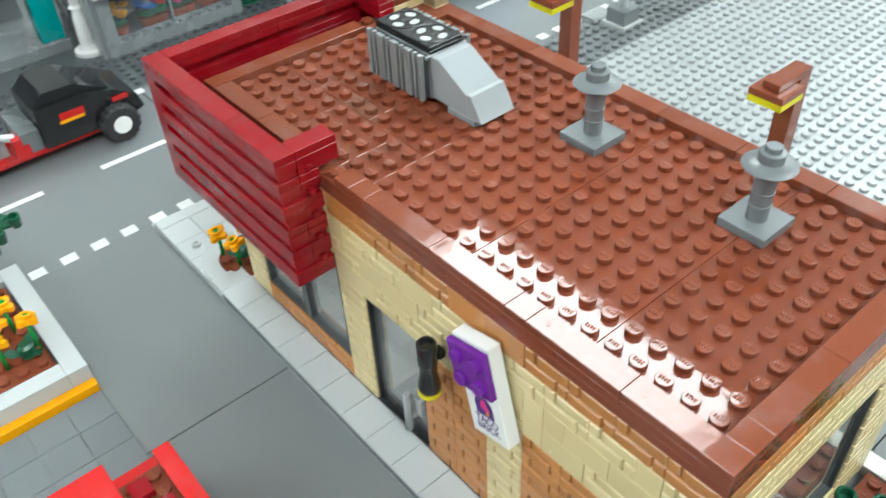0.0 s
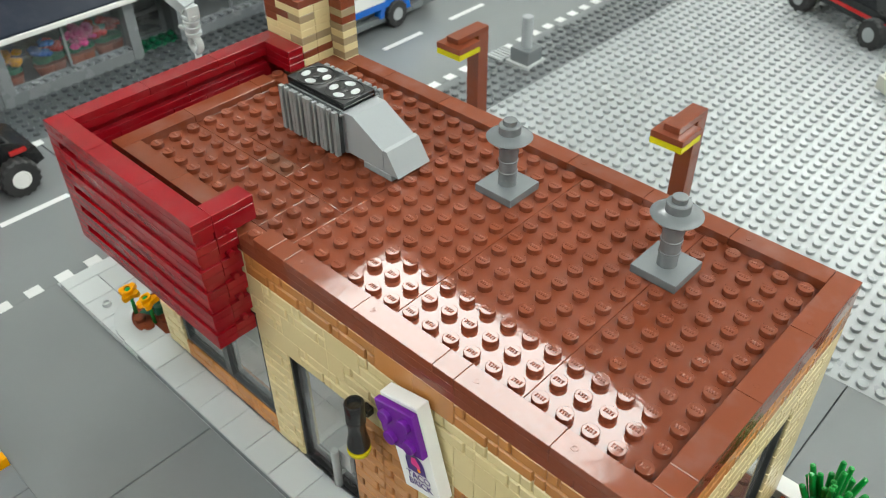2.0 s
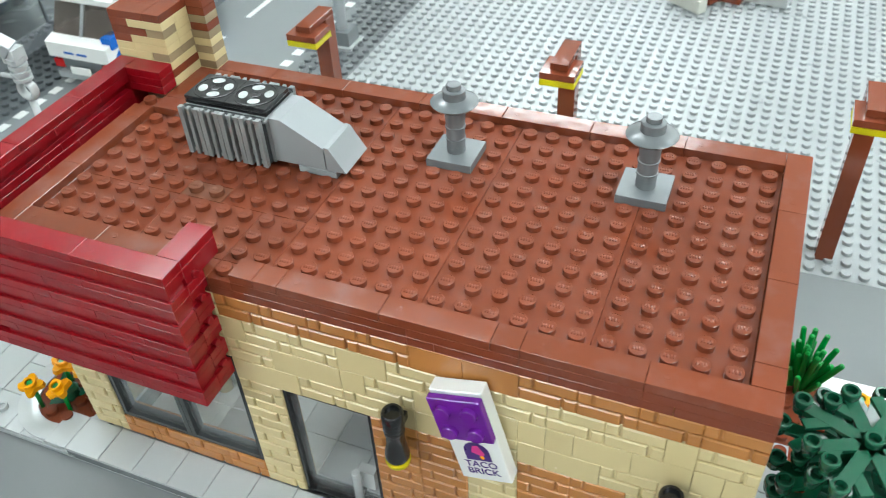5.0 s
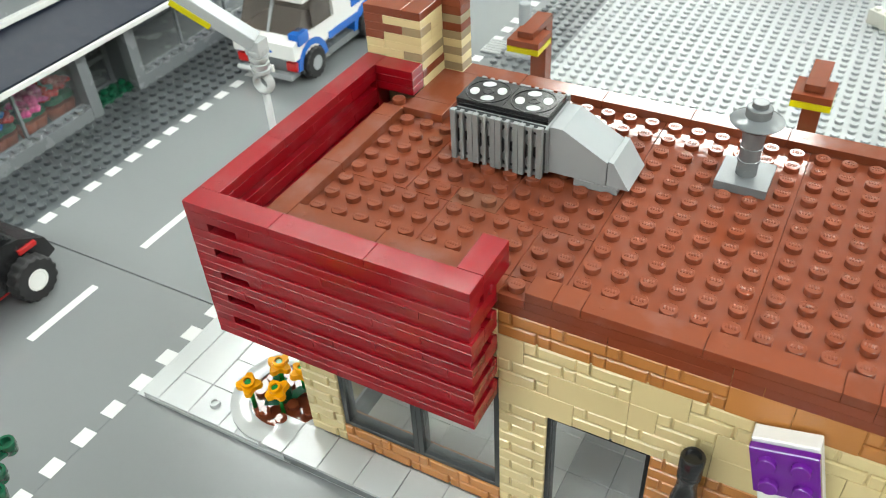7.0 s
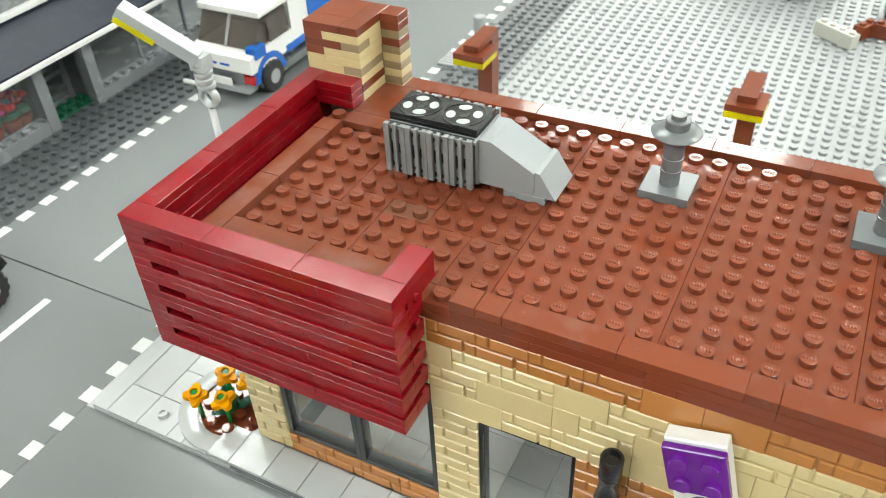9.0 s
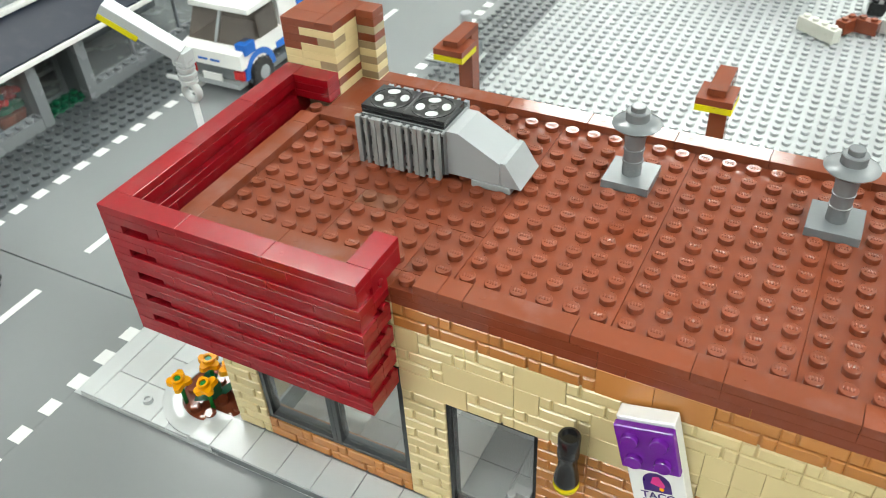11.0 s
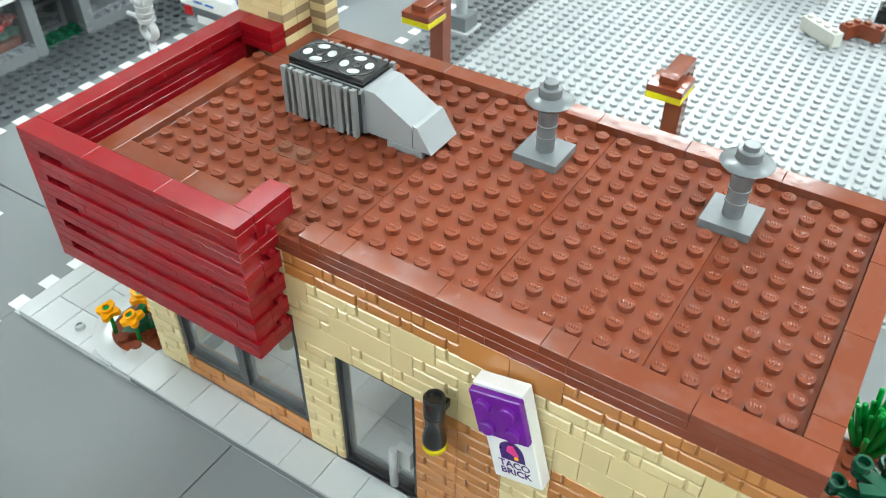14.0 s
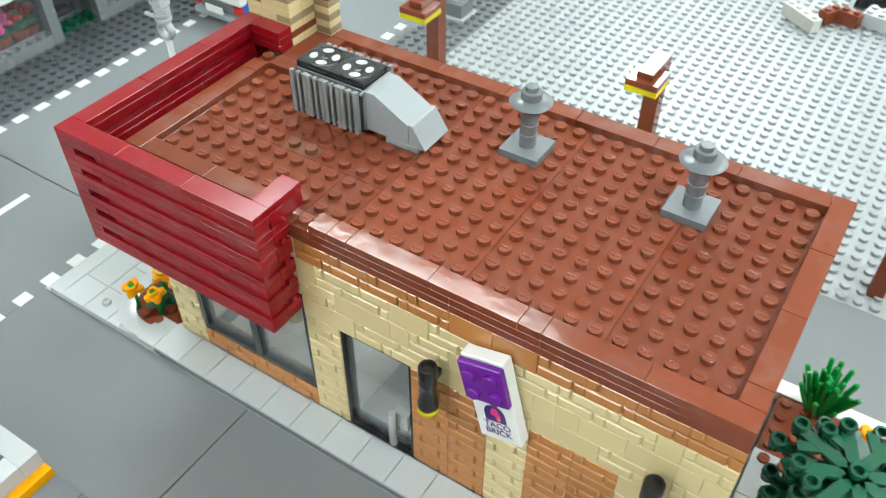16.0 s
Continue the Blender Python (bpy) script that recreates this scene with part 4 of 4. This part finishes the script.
    for x in (-3.0, 3.0):
        for y in (2.0, 10.2):
            wheel(t, x, y, 3.3, 1.25, 0.9, PGREY)


van()


def far_truck(x, y, rz):
    t = thing("black_truck", x, y, ZG, "black toy off-road truck with large wheels and red stripe", "car", "", "", rz)
    part("body", Shape().box(-2.4, 2.4, -7, 7, 4.2, 8), BLACK, t)
    part("cab", Shape().prism([(-3, 8), (4, 8), (3, 13), (-2, 13)], -2.3, 2.3).turn(pose(0, 0, 0, 0, 0, 90)), TSMOKE, t)
    part("stripe", Shape().box(-2.5, 2.5, -6.8, 6.8, 5.6, 6.4), BRED, t, "red stripe")
    for wx in (-2.6, 2.6):
        for wy in (-4.6, 4.6):
            wheel(t, wx, wy, 3.4, 1.36, 1.2, PGREY)


far_truck(1.2, 69.0, -114)


# loose bricks left on the far baseplate
def loose_brick(x, y, w, d, h, mat, rz, label, lie=False):
    t = thing("loose_brick", x, y, ZG + 0.55, label, "toy brick", "loose bricks", "", rz)
    s = Shape().box(-w / 2, w / 2, -d / 2, d / 2, 0, h)
    for i in range(int(w)):
        for j in range(int(d)):
            s.stud(i + 0.5 - w / 2, j + 0.5 - d / 2, h - 0.02, 12)
    part("brick", s, mat, t)


loose_brick(9.7, 56.5, 4, 1, 3, OLDWHITE, -35, "white one-stud-wide toy brick lying on the baseplate")
loose_brick(11.8, 58.2, 2, 1, 3, BROWN, 60, "brown toy brick lying on the baseplate")
loose_brick(13.4, 58.6, 2, 1, 3, BROWN, -15, "brown toy brick lying on the baseplate")
loose_brick(16.4, 59.6, 4, 2, 3, LGREY, -10, "light grey toy brick lying on the baseplate")
loose_brick(16.0, 63.5, 6, 2, 3, BLACK, 5, "black toy brick lying on the baseplate")

meter = thing("parking_meter", -17.1, 41.2, ZG, "grey box with a clear cylinder on the verge", "post")
part("box", Shape().box(-1, 1, -1, 1, 0.5, 4.0), MGREY, meter)
part("foot", Shape().box(-1.3, 1.3, -1.3, 1.3, 0.1, 0.9), LGREY, meter)
part("cylinder", Shape().lathe(0, 0, [(0.5, 4), (0.5, 11.0), (0.35, 11.2)], 16), PGREY, meter)


# ---- the shops across the road ----
def shop():
    t = thing("flower_shop", -43.5, 6.0, ZG, "light grey toy shop with a dark blue sloped awning", "shop")
    L = 34
    part("side_wall", Shape().box(-10, -0.2, -0.8, 0.2, 0, 19), SHOPGREY, t)
    for y0, y1, z in ((0.2, 12.2, 2.6), (17, 34, 2.6)):
        n = int(y1 - y0)
        s = Shape().box(-1.2, 0, y0, y1, 0, z)
        for j in range(n):
            s.stud(-0.35, y0 + j + 0.5, z - 0.02, 12)
        part("window_base", s, SHOPGREY, t)
        f = part("shop_window", Shape().box(-0.95, -0.65, y0, y1, 13.6, 14.4).box(-0.95, -0.65, y0, y1, z, z + 0.6), SHOPGREY, t)
        k = y0
        while k < y1 - 1:
            p = part("pane", Shape().box(-0.86, -0.78, k + 0.1, min(k + 5.9, y1) - 0.1, z + 0.6, 13.6, 0.0001), GLASS, f)
            p.visible_shadow = False
            part("mullion", Shape().box(-0.95, -0.65, k - 0.12, k + 0.12, z, 13.6), SHOPGREY, f)
            k += 6
    for y0, y1 in ((-0.4, 0.8), (11.6, 12.6), (16.6, 17.6), (33.2, 34)):
        part("pillar", Shape().box(-1.0, 0.05, y0, y1, 0, 14), SHOPGREY, t)
    part("recess_wall", Shape().box(-3.2, -1.0, 11.8, 12.3, 0, 14), MGREY, t)
    part("recess_wall", Shape().box(-3.2, -1.0, 16.9, 17.4, 0, 14), MGREY, t)
    d = part("door", Shape().box(-3.3, -3.0, 12.3, 12.8, 0, 14).box(-3.3, -3.0, 16.4, 16.9, 0, 14).box(-3.3, -3.0, 12.8, 16.4, 6.2, 7.2).box(-3.3, -3.0, 12.8, 16.4, 0, 1.2).box(-3.3, -3.0, 12.8, 16.4, 13, 14), MGREY, t, "grey glazed door")
    part("pane", Shape().box(-3.2, -3.1, 12.8, 16.4, 1.2, 6.2), GLASS, d)
    part("pane", Shape().box(-3.2, -3.1, 12.8, 16.4, 7.2, 13), GLASS, d)
    block("door_mat", 2, 5, 0.6, DGREEN, t, -2.6, 12.2, 0.2, True)
    part("interior_wall", Shape().box(-9, -8.6, 0, L, 0, 17), DGREY, t)
    part("interior_floor", Shape().box(-8.6, -1.2, 0.2, L, 0, 0.5), DGREY, t)
    part("trim", Shape().box(-0.4, 0.9, -0.6, L, 14.0, 15.0), WHITE, t, "white awning edge")
    aw = part("awning", Shape().prism([(-6.0, 15.0), (0.7, 15.0), (0.7, 15.4), (-4.0, 20.0), (-6.0, 20.0)], -0.4, L), NAVY, t, "dark blue sloped awning")
    part("upper_wall", Shape().box(-9, -4.2, -0.4, L, 20.0, 26.0), SHOPGREY, t)
    part("upper_ledge", Shape().box(-4.6, -3.6, -0.4, L, 20.0, 21.0), WHITE, t)
    return t


shop()
r = random.Random(12)
for k, (yy, mat, nm) in enumerate(((7.8, YELLOW, "yellow"), (10.6, BLUE, "blue"), (11.6, BRED, "red"), (13.4, PINK, "pink"), (14.4, PINK, "pink"), (16.2, BRED, "red"), (17.2, BRED, "red"))):
    t = thing("flower_bunch", -46.0, yy, ZG + 0.5, nm + " toy flowers in a pot behind the shop window", "flowers", "shop flowers")
    part("flower_pot", Shape().lathe(0, 0, [(0.6, 0), (0.9, 3.4)], 14), BROWN, t)
    part("foliage", Shape().lathe(0, 0, [(0.3, 3.3), (1.0, 4.2), (0.9, 5.2), (0.3, 5.6)], 9), DGREEN, t)
    for i in range(9):
        a, d, h = r.uniform(0, 6.28), r.uniform(0.2, 1.1), r.uniform(5.0, 8.2)
        s = Shape()
        for q in range(4):
            s.lathe(d * math.cos(a) + 0.22 * math.cos(q * 1.57), d * math.sin(a) + 0.22 * math.sin(q * 1.57), [(0.24, h), (0.28, h + 0.4), (0.1, h + 0.8)], 8)
        part("blossom", s, mat, t)


def corner_shop():
    t = thing("corner_shop", -48, -8, ZG, "grey toy shop with glass front and teal column", "shop")
    part("base", Shape().box(-8, 0, -16, 12.0, 0, 2.4), SHOPGREY, t)
    part("column", Shape().box(-2.0, -0.6, 9.9, 11.9, 2.4, 24), TEAL, t, "teal column")
    p = part("pane", Shape().box(-1.2, -1.05, -16, 9.9, 2.4, 22, 0.0001), GLASS, t)
    part("back_wall", Shape().box(-8, -7.5, -16, 10.5, 2.4, 26), SHOPGREY, t)
    part("counter", Shape().box(-6.5, -3.5, -14, 7, 2.4, 7), MGREY, t)
    part("pink_display", Shape().box(-6, -4, 1, 6, 7, 12).box(-5.6, -4.4, -6, -1, 7, 10), PINK, t, "pink display")
    part("red_display", Shape().box(-6, -4, -12, -8, 7, 11), BRED, t, "red display")
    part("fascia", Shape().box(-8, -0.4, -16, 10.5, 22, 27), SHOPGREY, t)


corner_shop()

col = thing("white_column", -46.3, 4.9, ZG, "white turned ornamental column on a round foot", "column")
part("foot", Shape().lathe(0, 0, [(1.3, 0), (1.3, 0.9), (0.9, 1.2), (0.8, 2.0)], 20), WHITE, col)
part("shaft", Shape().lathe(0, 0, [(0.55, 1.8), (0.7, 3.0), (0.6, 8), (0.45, 10.0), (0.65, 10.4), (0.45, 11.0), (0.4, 20)], 18), WHITE, col)
